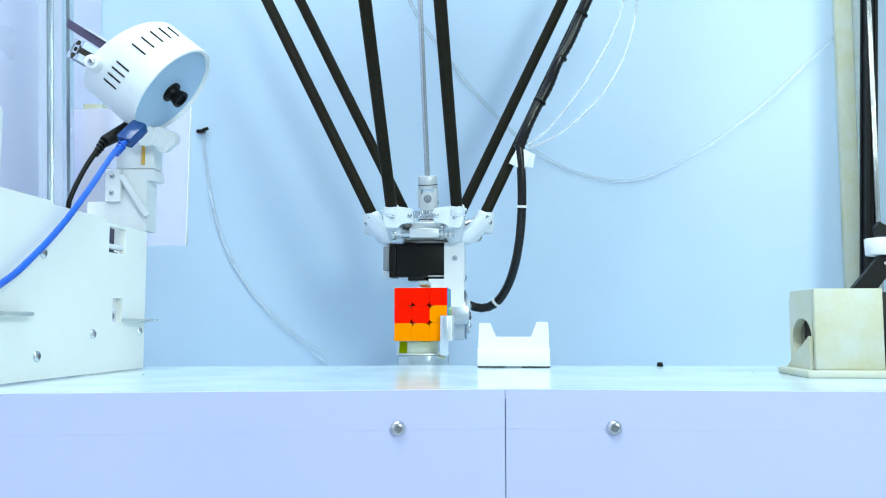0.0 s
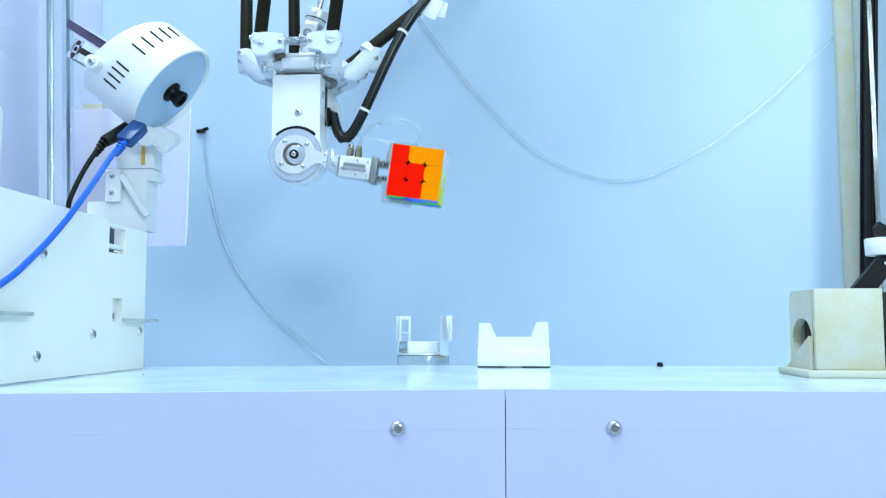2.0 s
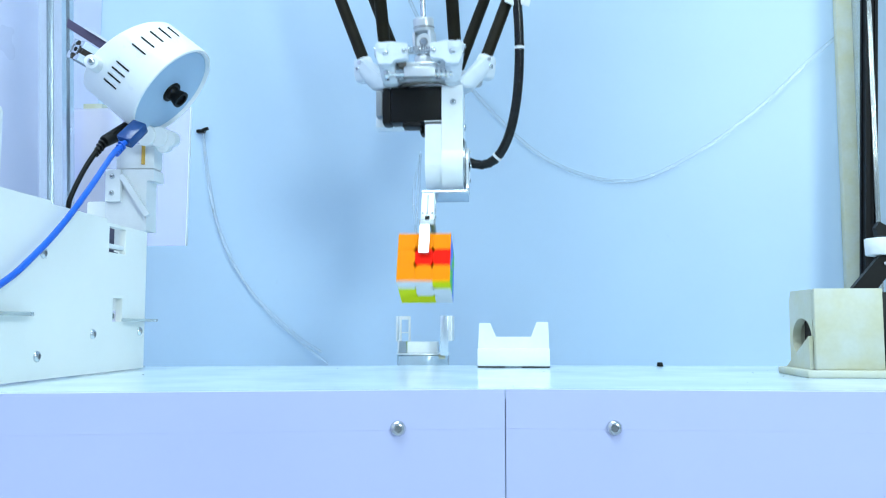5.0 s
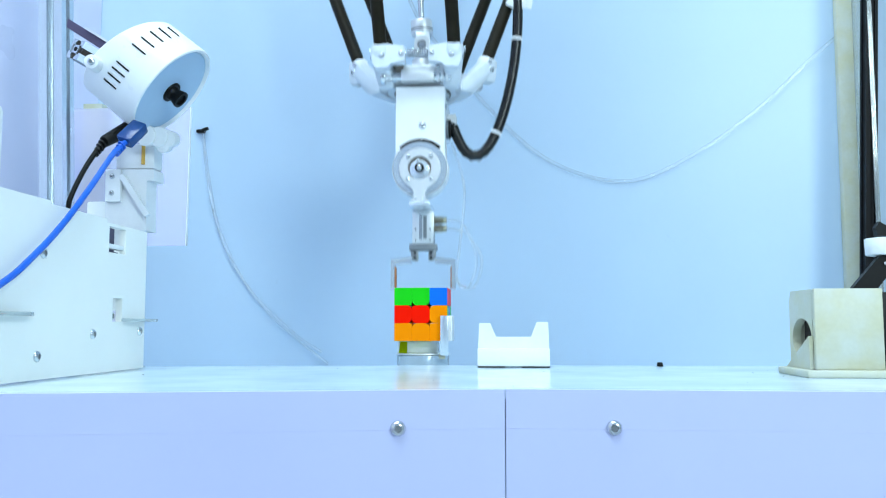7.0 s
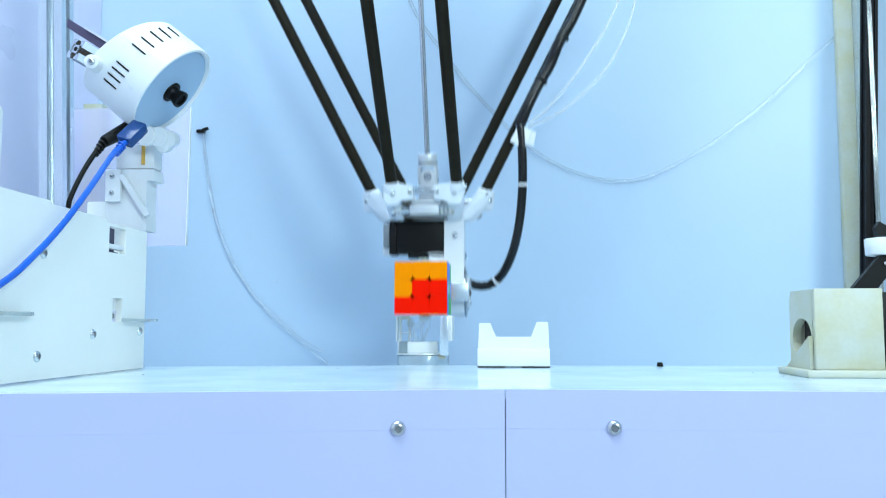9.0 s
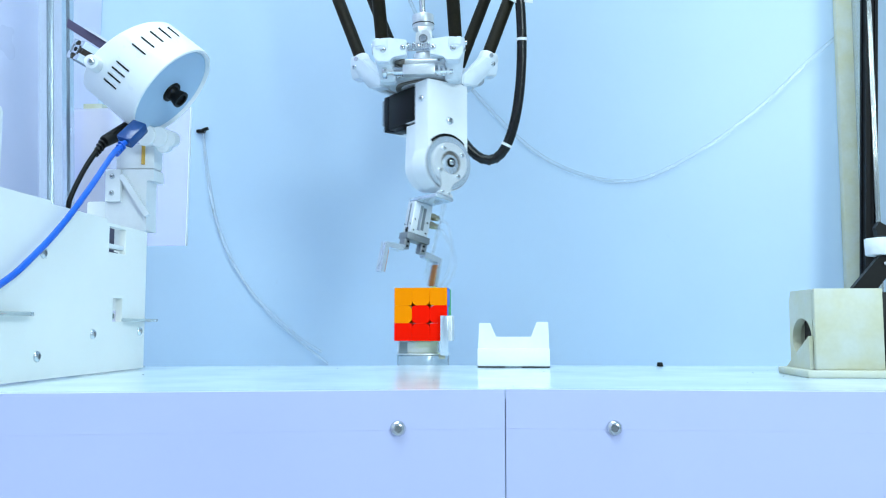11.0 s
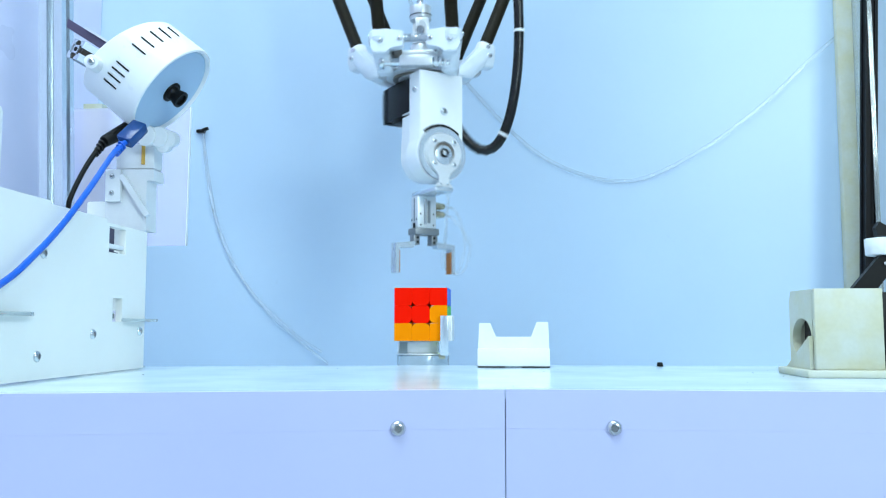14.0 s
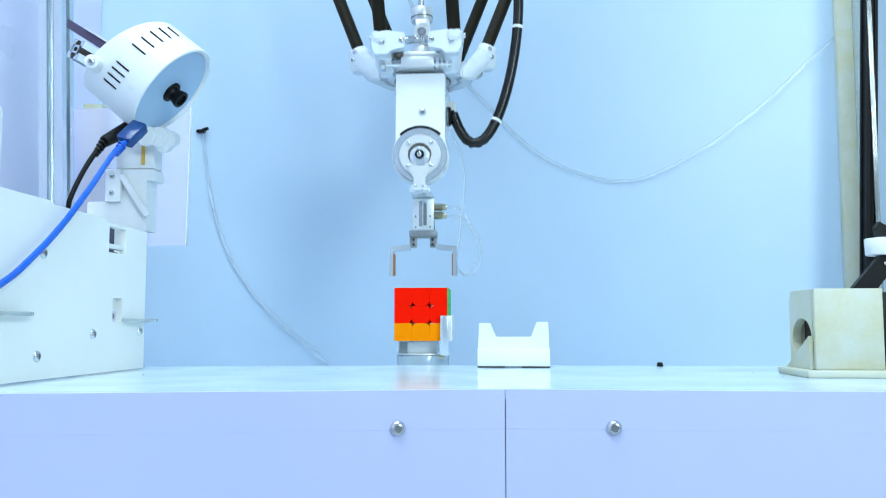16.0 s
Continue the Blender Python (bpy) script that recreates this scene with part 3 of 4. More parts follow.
for label, pts, r in (
        ("clear air tube sagging across the back sheet", [(0.6079, 0.3355, 0.4900), (0.5429, 0.3355, 0.4362), (0.4678, 0.3355, 0.3657), (0.3847, 0.3355, 0.3038), (0.3018, 0.3355, 0.2611), (0.2441, 0.3355, 0.2551), (0.1780, 0.3355, 0.2747), (0.1197, 0.3355, 0.3122), (0.0523, 0.3355, 0.3825), (0.0010, 0.3355, 0.4493), (-0.0554, 0.3355, 0.5393), (-0.1055, 0.3355, 0.7185)], 0.0026),
        ("second thin clear tube hanging along the back sheet", [(-0.3735, 0.3320, 0.3400), (-0.3690, 0.3320, 0.2900), (-0.3540, 0.3320, 0.2130), (-0.3250, 0.3320, 0.1400), (-0.2700, 0.3320, 0.0640), (-0.2180, 0.3320, 0.0180), (-0.1750, 0.3320, -0.0150)], 0.0016),
        ("thin clear tube hanging along the back sheet", [(-0.3738, 0.3355, 0.3414), (-0.3745, 0.3355, 0.3335), (-0.3618, 0.3355, 0.2541), (-0.3443, 0.3355, 0.1843), (-0.2987, 0.3355, 0.0981), (-0.2283, 0.3355, 0.0301), (-0.1857, 0.3355, 0.0021)], 0.0018)):
    ob = thing("clear_tube", label, "tube")
    bm = B(); tube(bm, smooth_line(pts, 10), r, 12); part("sheath", bm, TUBE, ob)

# ================= robot =================
BASE = Vector((-0.0235, 0.0, 0.0))
R_BASE, L_ARM, L_ROD, H_BASE, R_PLAT, Z_PLAT, HALF = 0.2045, 0.1219, 0.5300, 0.7133, 0.0620, 0.1316, 0.0393
ARMS = (-90.0, 150.0, 30.0)
SPREAD = {-90.0: 0.0, 150.0: 0.0, 30.0: 0.030}      # further reach of one shoulder
OFFSET, HUB_OFF = (-0.0045, 0.0, 0.0), (-0.003, -0.0025, 0.0)      # platform centre beside the yaw axis
REACH = 0.131          # hub to cube centre when the whole cube is held
CUBE_Z = 0.0535


def elbow(p, azimuth):
    """The elbow's middle and the bar's direction for a platform at p."""
    a = radians(azimuth)
    out, along = Vector((math.cos(a), math.sin(a), 0)), Vector((-math.sin(a), math.cos(a), 0))
    p = p - BASE
    pr, pt, pz = p.dot(out) + R_PLAT - R_BASE - SPREAD[azimuth], p.dot(along), p.z + Z_PLAT - H_BASE
    d = math.hypot(pr, pz)
    c = (L_ARM ** 2 + d * d - (L_ROD ** 2 - pt * pt)) / (2 * L_ARM * d)
    an = math.atan2(pz, pr) + math.acos(max(-1, min(1, c)))
    return BASE + out * (R_BASE + SPREAD[azimuth] + L_ARM * math.cos(an)) + Vector((0, 0, H_BASE + L_ARM * math.sin(an))), along, out


# platform
platform = thing("robot_platform", "white and silver moving platform of a delta robot", "robot part")
bm = B(); cyl(bm, (0, 0, 0.0905), (0, 0, 0.0932), 0.0320, n=40, bevel=0.0006); part("bearing_flange", bm, BRONZE, platform, "bronze bearing flange")
bm = B(); cyl(bm, (0, 0, 0.0933), (0, 0, 0.0968), 0.0400, n=48, bevel=0.001); part("bearing_ring", bm, ALU, platform)
bm = B(); ring(bm, (0, 0, 0.0969), (0, 0, 1), 0.0330, 0.0385, 0.0006, 48); part("ring_groove", bm, GREY, platform)
for k, az in enumerate(ARMS):
    m = Matrix.Rotation(radians(az + 90), 4, "Z")

    def on_arm(name, bm, mat, label=""):
        bmesh.ops.transform(bm, matrix=m, verts=bm.verts)
        return part(name, bm, mat, platform, label)
    bm = B(); box(bm, (-0.0180, -0.0545, 0.0932), (0.0170, -0.0420, 0.1046), 0.0008); on_arm("bar", bm, ALU, "machined aluminium bar")
    bm = B(); cyl(bm, (-0.0360, -0.0480, 0.0990), (-0.0181, -0.0480, 0.0990), 0.0050, n=20); on_arm("axle", bm, STEEL)
    bm = B(); cyl(bm, (0.0171, -0.0480, 0.0990), (0.0360, -0.0480, 0.0990), 0.0050, n=20); on_arm("axle", bm, STEEL)
    for x in (0.0200, 0.0250, 0.0300):
        bm = B(); ring(bm, (x, -0.0480, 0.0990), (1, 0, 0), 0.0049, 0.0060, 0.0024, 20); on_arm("spacer_ring", bm, ALU)
    bm = B(); cyl(bm, (-0.0400, -0.0480, 0.0990), (-0.0350, -0.0480, 0.0990), 0.0078, n=20, bevel=0.0006); on_arm("bar_end", bm, STEEL)
    for j in range(7):
        bm = B(); box(bm, (-0.0349, -0.0012, 0.0050), (-0.0280, 0.0012, 0.0068), m=Matrix.Translation((0, -0.0480, 0.0990)) @ Matrix.Rotation(j * 2 * math.pi / 7, 4, "X")); on_arm("collar_tooth", bm, ALU)
    bm = B(); bmesh.ops.create_icosphere(bm, subdivisions=2, radius=0.0058, matrix=Matrix.Translation((-0.0215, -0.0470, 0.1100))); on_arm("ball_bearing", bm, BRONZE, "bronze ball")
    bm = B(); box(bm, (-0.0300, -0.0440, 0.1048), (0.0300, -0.0380, 0.1130), 0.0008); on_arm("rear_bar", bm, ALU)
    for s in (-1, 1):
        bm = B(); prism(bm, [(s * 0.0125, 0.1095), (s * 0.0125, 0.1270), (s * 0.0300, 0.1290), (s * 0.0470, 0.1290), (s * 0.0480, 0.1120), (s * 0.0440, 0.1030), (s * 0.0300, 0.1030), (s * 0.0270, 0.1090)], -0.0690, -0.0560, "y")
        bmesh.ops.bevel(bm, geom=bm.edges[:], offset=0.0011, segments=2, affect="EDGES"); on_arm("joint_lug", bm, LUG)
        pts = [(s * HALF + 0.0105 * math.cos(radians(a)), -R_PLAT + 0.0105 * math.sin(radians(a)), z) for a in range(0, 360, 30) for z in (0.1275, 0.1185)]
        pts += [(s * x, y, z) for x in (0.0270, 0.0430) for y in (-0.0440, -0.0270) for z in (0.0890, 0.0990)]
        bm = B(); hull(bm, pts); bmesh.ops.bevel(bm, geom=[e for e in bm.edges if len(e.link_faces) == 2 and e.calc_face_angle(0) > 0.6], offset=0.0015, segments=2, affect="EDGES"); on_arm("corner_arm", bm, LUG, "white printed corner arm")
        for xx, zz, rr in ((0.0370, 0.1165, 0.0034), (0.0162, 0.1180, 0.0030)):
            p = m @ Vector((s * xx, -0.0690, zz))
            button_screw(platform, p, m.to_3x3() @ Vector((0, -1, 0)), rr)
        button_screw(platform, m @ Vector((s * 0.0480, -0.0620, 0.1160)), m.to_3x3() @ Vector((s, 0, 0)), 0.0032)
    button_screw(platform, m @ Vector((0.0215, -0.0560, 0.1075)), m.to_3x3() @ Vector((0, -1, 0)), 0.0026)
    # tension spring between the two lugs
    bm = B()
    pts = [(x, -0.0620 + 0.0040 * math.cos(w), 0.1205 + 0.0040 * math.sin(w)) for x, w in ((-0.0125 + 0.025 * i / 180, 2 * math.pi * 14 * i / 180) for i in range(181))]
    tube(bm, pts, 0.0006, 5); on_arm("spring", bm, STEEL)
bm = B(); prism(bm, [(0.020 * math.cos(radians(a)), 0.020 * math.sin(radians(a))) for a in range(0, 360, 30)], 0.0976, 0.1120, "z"); part("hub_plate", bm, ALU, platform)

# drive shaft with universal joint
shaft = thing("drive_shaft", "thin bright steel telescopic drive shaft", "shaft")
bm = B(); cyl(bm, (0, 0, 0.030), (0, 0, 0.62), 0.0034, n=16); part("rod", bm, STEEL, shaft)
bm = B(); cyl(bm, (0, 0, 0.018), (0, 0, 0.034), 0.0122, n=28, bevel=0.0008); part("collar", bm, ALU, shaft)
for s in (-1, 1):
    bm = B(); box(bm, (s * 0.0122, -0.0080, -0.006), (s * 0.0078, 0.0080, 0.018), 0.0012); part("fork", bm, ALU, shaft)
bm = B(); cyl(bm, (-0.0128, 0, 0), (0.0128, 0, 0), 0.0032, n=16); cyl(bm, (0, -0.0128, 0), (0, 0.0128, 0), 0.0032, n=16); part("cross", bm, STEEL, shaft)
bm = B(); cyl(bm, (0.0075, -0.0066, 0.026), (0.0075, -0.0072, 0.026), 0.0012, n=10); part("grub_screw", bm, BLACK, shaft)
bm = B(); ring(bm, (0, 0, 0.0225), (0, 0, 1), 0.0121, 0.0125, 0.0010, 28); part("groove", bm, BLACK, shaft)
joint = thing("joint_yoke", "bright steel lower yoke of the universal joint", "joint")
bm = B(); cyl(bm, (0, 0, -0.0305), (0, 0, -0.0115), 0.0122, n=28, bevel=0.0008); part("collar", bm, ALU, joint)
for s in (-1, 1):
    bm = B(); prism(bm, [(-0.0086, -0.0114), (0.0086, -0.0114)] + [(0.0086 * math.cos(radians(a)), 0.0048 + 0.0086 * math.sin(radians(a))) for a in range(0, 181, 15)], s * 0.0080, s * 0.0128, "y"); part("fork", bm, ALU, joint)
    bm = B(); ring(bm, (0, s * 0.0128, 0.0030), (0, s, 0), 0.0034, 0.0050, 0.0006, 24); part("pin_ring", bm, GREY, joint)
    bm = B(); cyl(bm, (0, s * 0.0129, 0.0030), (0, s * 0.0136, 0.0030), 0.0032, n=20); part("pin_cap", bm, STEEL, joint)
bm = B(); ring(bm, (0, 0, -0.0230), (0, 0, 1), 0.0121, 0.0125, 0.0012, 28); part("groove", bm, BLACK, joint)

# wrist: yaw carrier with pitch motor; origin on the yaw axis at hub height, hub towards -y
wrist = thing("wrist_unit", "white wrist housing with black motor and silver hub", "robot part")
bm = B()
prism(bm, [(-0.0265, 0.0895), (0.0265, 0.0895), (0.0265, 0.016)] + [(0.0303 * math.cos(radians(a)), 0.0303 * math.sin(radians(a))) for a in range(24, -205, -12)] + [(-0.0265, 0.016)], -0.0390, -0.0150, "y")
part("housing", bm, WHITE, wrist)
bm = B(); prism(bm, [(-0.0250, 0.045), (0.0250, 0.045), (0.0270, 0.0)] + [(0.0270 * math.cos(radians(a)), 0.0270 * math.sin(radians(a))) for a in range(-6, -175, -12)] + [(-0.0270, 0.0)], -0.0148, 0.0040, "y"); part("gear_cover", bm, PRINT, wrist)
bm = B(); box(bm, (0.0010, 0.0128, 0.0480), (0.0250, 0.0650, 0.0885), 0.002); part("motor_cover", bm, WHITE, wrist)
bm = B(); box(bm, (-0.0240, -0.0145, 0.0480), (0.0005, 0.0440, 0.0885), 0.0012); box(bm, (0.0006, -0.0145, 0.0400), (0.0238, 0.0124, 0.0886), 0.0012); box(bm, (-0.0238, 0.0100, 0.0430), (-0.0005, 0.0300, 0.0479), 0.0008); part("motor", bm, BLACK, wrist, "black motor")
bm = B(); box(bm, (-0.0242, 0.0442, 0.0470), (0.0004, 0.0530, 0.0880), 0.0008); part("motor_flange", bm, BLACK, wrist)
bm = B(); box(bm, (-0.0215, 0.0532, 0.0560), (-0.0030, 0.0610, 0.0860), 0.001); part("encoder_cap", bm, GREY, wrist)
bm = B(); box(bm, (-0.0250, -0.0146, 0.0480), (0.0250, 0.0050, 0.0490)); part("base_plate", bm, PRINT, wrist)
bm = B(); ring(bm, (0, -0.0390, 0), (0, -1, 0), 0.0225, 0.0288, 0.0026, 56); part("hub_ring", bm, PALE, wrist, "machined hub ring")
bm = B(); ring(bm, (0, -0.0400, 0), (0, -1, 0), 0.0289, 0.0292, 0.0012, 56); part("hub_edge", bm, GREY, wrist)
bm = B(); arc_plate(bm, 0.0293, 0.0325, 46, 134, -0.0393, -0.0390); part("hub_gap", bm, BLACK, wrist, "dark curved gap over the hub")
bm = B(); cyl(bm, (0, -0.0390, 0), (0, -0.0412, 0), 0.0224, n=40); part("hub_disc", bm, WHITE, wrist)
button_screw(wrist, (0.0025, -0.0391, 0.0470), (0, -1, 0), 0.0042)
button_screw(wrist, (-0.0266, -0.0280, 0.0700), (-1, 0, 0), 0.0036)
button_screw(wrist, (0.0266, -0.0280, 0.0700), (1, 0, 0), 0.0036)
for z in (0.052, 0.080):
    button_screw(wrist, (0.0246, 0.0560, z), (1, 0, 0), 0.0022)
bm = B(); box(bm, (0.0251, 0.018, 0.0585), (0.0350, 0.040, 0.0730), 0.001); part("cable_clip", bm, PRINT, wrist, "white cable clip")
bm = B(); cyl(bm, (0.0239, -0.004, 0.050), (0.0310, -0.004, 0.050), 0.0105, n=24, bevel=0.001); cyl(bm, (0.0310, -0.004, 0.050), (0.0350, -0.004, 0.050), 0.0072, n=20, bevel=0.0008); part("cable_gland", bm, BLACK, wrist, "black cable gland")
bm = B(); ring(bm, (0.0270, -0.004, 0.050), (1, 0, 0), 0.0104, 0.0112, 0.0016, 24); part("gland_ring", bm, GREY, wrist)
bm = B(); cyl(bm, (0, 0, 0.0896), (0, 0, 0.0904), 0.0290, n=40); part("turntable", bm, ALU, wrist)

# gripper: pitches about the hub
grip = thing("gripper", "silver pneumatic gripper with two angled fingers", "gripper")
bm = B(); ring(bm, (0, -0.0422, 0), (0, -1, 0), 0.0127, 0.0212, 0.0030, 44)
prism(bm, [(-0.0160, -0.0128), (-0.0150, -0.0146), (-0.0085, -0.0215), (-0.0062, -0.0260), (-0.0062, -0.0320), (-0.0110, -0.0365), (0.0110, -0.0365), (0.0062, -0.0320), (0.0062, -0.0260), (0.0085, -0.0215), (0.0150, -0.0146), (0.0160, -0.0128)], -0.0450, -0.0423, "y")
part("link", bm, ALU, grip, "keyhole-shaped aluminium link")
# bronze floor beside the lowered disc leaves a crescent that stands for shadow
bm = B(); cyl(bm, (0, -0.0413, 0), (0, -0.0421, 0), 0.0126, n=32); part("recess", bm, BRONZE, grip, "recess floor with its shadow put into the dark colour")
bm = B(); cyl(bm, (0, -0.0422, -0.0019), (0, -0.0446, -0.0019), 0.0106, n=32, bevel=0.0004); part("recess_disc", bm, PALE, grip)
bm = B(); cyl(bm, (0, -0.0447, 0), (0, -0.0462, 0), 0.0050, n=20); part("pivot_washer", bm, BLACK, grip)
button_screw(grip, (0, -0.0464, 0), (0, -1, 0), 0.0030)
for a in (45, 135, 225, 315):
    button_screw(grip, (0.0172 * math.cos(radians(a)), -0.0452, 0.0172 * math.sin(radians(a))), (0, -1, 0), 0.0027)
for s in (-1, 1):
    button_screw(grip, (s * 0.0042, -0.0450, -0.0340), (0, -1, 0), 0.0017)
bm = B(); box(bm, (-0.0112, -0.0452, -0.0415), (0.0112, 0.0080, -0.0372), 0.0008); part("bent_foot", bm, PALE, grip)
bm = B(); box(bm, (-0.0118, -0.0075, -0.0775), (0.0118, 0.0075, -0.0417), 0.0008); part("body", bm, ALU, grip, "aluminium cylinder body")
bm = B(); box(bm, (-0.0040, -0.0079, -0.0730), (-0.0006, -0.0076, -0.0450)); part("bright_slot", bm, STEEL, grip)
bm = B(); box(bm, (0.0006, -0.0079, -0.0720), (0.0042, -0.0076, -0.0470)); part("dark_slot", bm, GREY, grip)
for s in (-1, 1):
    bm = B(); box(bm, (s * 0.0119, -0.0012, -0.0700), (s * 0.0121, 0.0012, -0.0440)); part("side_slot", bm, GREY, grip)
    bm = B(); box(bm, (s * 0.0119, -0.0026, -0.0772), (s * 0.0122, 0.0026, -0.0715)); part("end_window", bm, BLACK, grip)
    for yy in (-0.0052, 0.0052):
        bm = B(); cyl(bm, (s * 0.0119, yy, -0.0680), (s * 0.0122, yy, -0.0680), 0.0010, n=10); part("pin_hole", bm, BLACK, grip)
for x in (-0.0080, 0.0080):
    for z in (-0.0740, -0.0620):
        bm = B(); cyl(bm, (x, -0.0076, z), (x, -0.0080, z), 0.0009, n=10); part("pin_hole", bm, BLACK, grip)
for z in (-0.0510, -0.0605):
    bm = B(); cyl(bm, (0.0118, 0, z), (0.0210, 0, z), 0.0042, n=6); cyl(bm, (0.0210, 0, z), (0.0260, 0, z), 0.0034, n=16, bevel=0.0005); part("air_fitting", bm, BRASS, grip, "nickel-plated air fitting")
bm = B(); box(bm, (-0.0150, -0.0085, -0.0850), (0.0150, 0.0085, -0.0778), 0.0006); part("jaw_rail", bm, GREY, grip)
FINGERS = []
for s in (-1, 1):
    bm = B(); box(bm, (s * 0.0045, -0.0050, -0.0960), (s * 0.0120, 0.0050, -0.0852), 0.0006); f = part("finger", bm, GREY, grip)
    bm = B(); prism(bm, [(s * 0.0100, -0.0925), (s * 0.0121, -0.0925), (s * 0.0340, -0.0950), (s * 0.0345, -0.1275), (s * 0.0300, -0.1275), (s * 0.0300, -0.1000), (s * 0.0121, -0.0990)], -0.0055, 0.0055, "y"); part("claw", bm, PALE, f)
    bm = B(); box(bm, (s * 0.0287, -0.0050, -0.1270), (s * 0.0300, 0.0050, -0.1030), 0.0003); part("pad", bm, AMBER, f, "amber rubber pad")
    for z in (-0.0880, -0.0930):
        bm = B(); cyl(bm, (s * 0.0075, -0.0051, z), (s * 0.0075, -0.0057, z), 0.0014, n=12); part("finger_screw", bm, BLACK, f)
    FINGERS.append((f, s))

for k, off in enumerate((0.0, 0.006)):
    bm = B(); tube(bm, smooth_line([(0.026, 0, -0.051 - 0.0095 * k), (0.044, 0.002 + off, -0.056 - 0.008 * k), (0.058 + off, 0.006, -0.092), (0.050 + off, 0.010, -0.124), (0.036, 0.013 + off, -0.116), (0.040, 0.018, -0.070), (0.044, 0.018 + off, -0.010), (0.030, 0.016, 0.040)], 8), 0.0014, 8); part("air_hose", bm, TUBE, grip, "thin clear air hose")

# rods
def rod(near_cable):
    ob = thing("control_rod", "black carbon-fibre control rod with white socket" + (" carrying a strapped cable" if near_cable else ""), "rod", "control rods")
    bm = B(); cyl(bm, (0, 0, -0.0035), (0, 0, L_ROD - 0.02), 0.0070, n=24); part("tube", bm, CARBON, ob)
    bm = B(); cyl(bm, (0, 0, -0.0120), (0, 0, -0.0030), 0.0098, 0.0094, n=24, bevel=0.0008); part("socket", bm, PRINT, ob, "white printed socket")
    bm = B(); cyl(bm, (-0.0118, 0, -0.008), (0.0118, 0, -0.008), 0.0024, n=12); part("pin", bm, STEEL, ob)
    bm = B(); cyl(bm, (0, 0, L_ROD - 0.02), (0, 0, L_ROD + 0.01), 0.0085, n=20); part("top_socket", bm, PRINT, ob)
    return ob


RODS = []
for az in ARMS:
    for s in (-1, 1):
        RODS.append((rod(az == 30.0 and s == -1), az, s))
CLIP_S = 0.085                       # where the free cable leaves the rod
cable_rod = RODS[4][0]
bm = B(); tube(bm, smooth_line([(0.0128 + 0.0016 * math.sin(k * 1.9), -0.004 + 0.0020 * math.cos(k * 2.3), CLIP_S + k * 0.03) for k in range(0, 14)], 8), 0.0068, 12, 0.05); part("strapped_cable", bm, SLEEVE, cable_rod)
coil = [(0.0128, -0.004, 0.303), (0.016, 0.016, 0.316), (0.018, 0.042, 0.328), (0.018, 0.056, 0.352), (0.015, 0.052, 0.395)]
bm = B(); tube(bm, smooth_line(coil, 10), 0.0050, 12, 0.08); part("cable_coil", bm, SLEEVE, cable_rod)
for k in range(6):
    bm = B(); ring(bm, (0.0128, -0.004, CLIP_S + 0.003 + 0.062 * k), (0, 0, 1), 0.0066, 0.0084, 0.0022, 20); part("cable_tie", bm, BLACK, cable_rod)
tag = thing("tie_tag", "folded white label hanging from the cable", "label")
bm = B(); box(bm, (-0.010, -0.001, -0.030), (0.010, 0.001, -0.006), 0.0006, m=Matrix.Rotation(radians(28), 4, "Y")); part("leaf", bm, PRINT, tag)
bm = B(); box(bm, (-0.008, 0.0012, -0.026), (0.012, 0.0030, -0.008), 0.0006, m=Matrix.Rotation(radians(12), 4, "Y")); part("leaf", bm, PRINT, tag)

for k, pts in enumerate(([(0, 0, 0), (0.03, 0, 0.025), (0.075, 0.01, 0.085), (0.115, 0.02, 0.16), (0.14, 0.03, 0.26)], [(0, 0.004, -0.004), (0.045, 0.01, 0.02), (0.10, 0.02, 0.075), (0.135, 0.03, 0.15), (0.15, 0.04, 0.26)])):
    bm = B(); tube(bm, smooth_line(pts, 8), 0.0016, 10); part("air_tube", bm, TUBE_B, tag, "thin clear air tube")

# drive arms and base above the view
delta = thing("delta_robot", "white base and drive arms of a hanging delta robot", "robot")
bm = B(); cyl(bm, BASE + Vector((0, 0, H_BASE + 0.02)), BASE + Vector((0, 0, H_BASE + 0.04)), 0.16, n=48); part("plate", bm, PRINT, delta)
for az in ARMS:
    m = Matrix.Translation(BASE) @ Matrix.Rotation(radians(az), 4, "Z")
    bm = B(); box(bm, (0.12, -0.02, H_BASE - 0.02), (R_BASE + SPREAD[az], 0.02, H_BASE + 0.019), 0.003); bmesh.ops.transform(bm, matrix=m, verts=bm.verts); part("shoulder", bm, PRINT, delta)
bm = B(); cyl(bm, BASE + Vector((0, 0, H_BASE + 0.04)), BASE + Vector((0, 0, 2.2)), 0.03, n=24); part("column", bm, ALU, delta)
DRIVES = []
for az in ARMS:
    bm = B(); box(bm, (0.0, -0.012, -0.010), (L_ARM, 0.012, 0.010), 0.003); ob = part("drive_arm", bm, PRINT, delta)
    bm = B(); cyl(bm, (L_ARM, -HALF, 0), (L_ARM, HALF, 0), 0.006, n=16); part("elbow_bar", bm, STEEL, ob)
    DRIVES.append((ob, az))

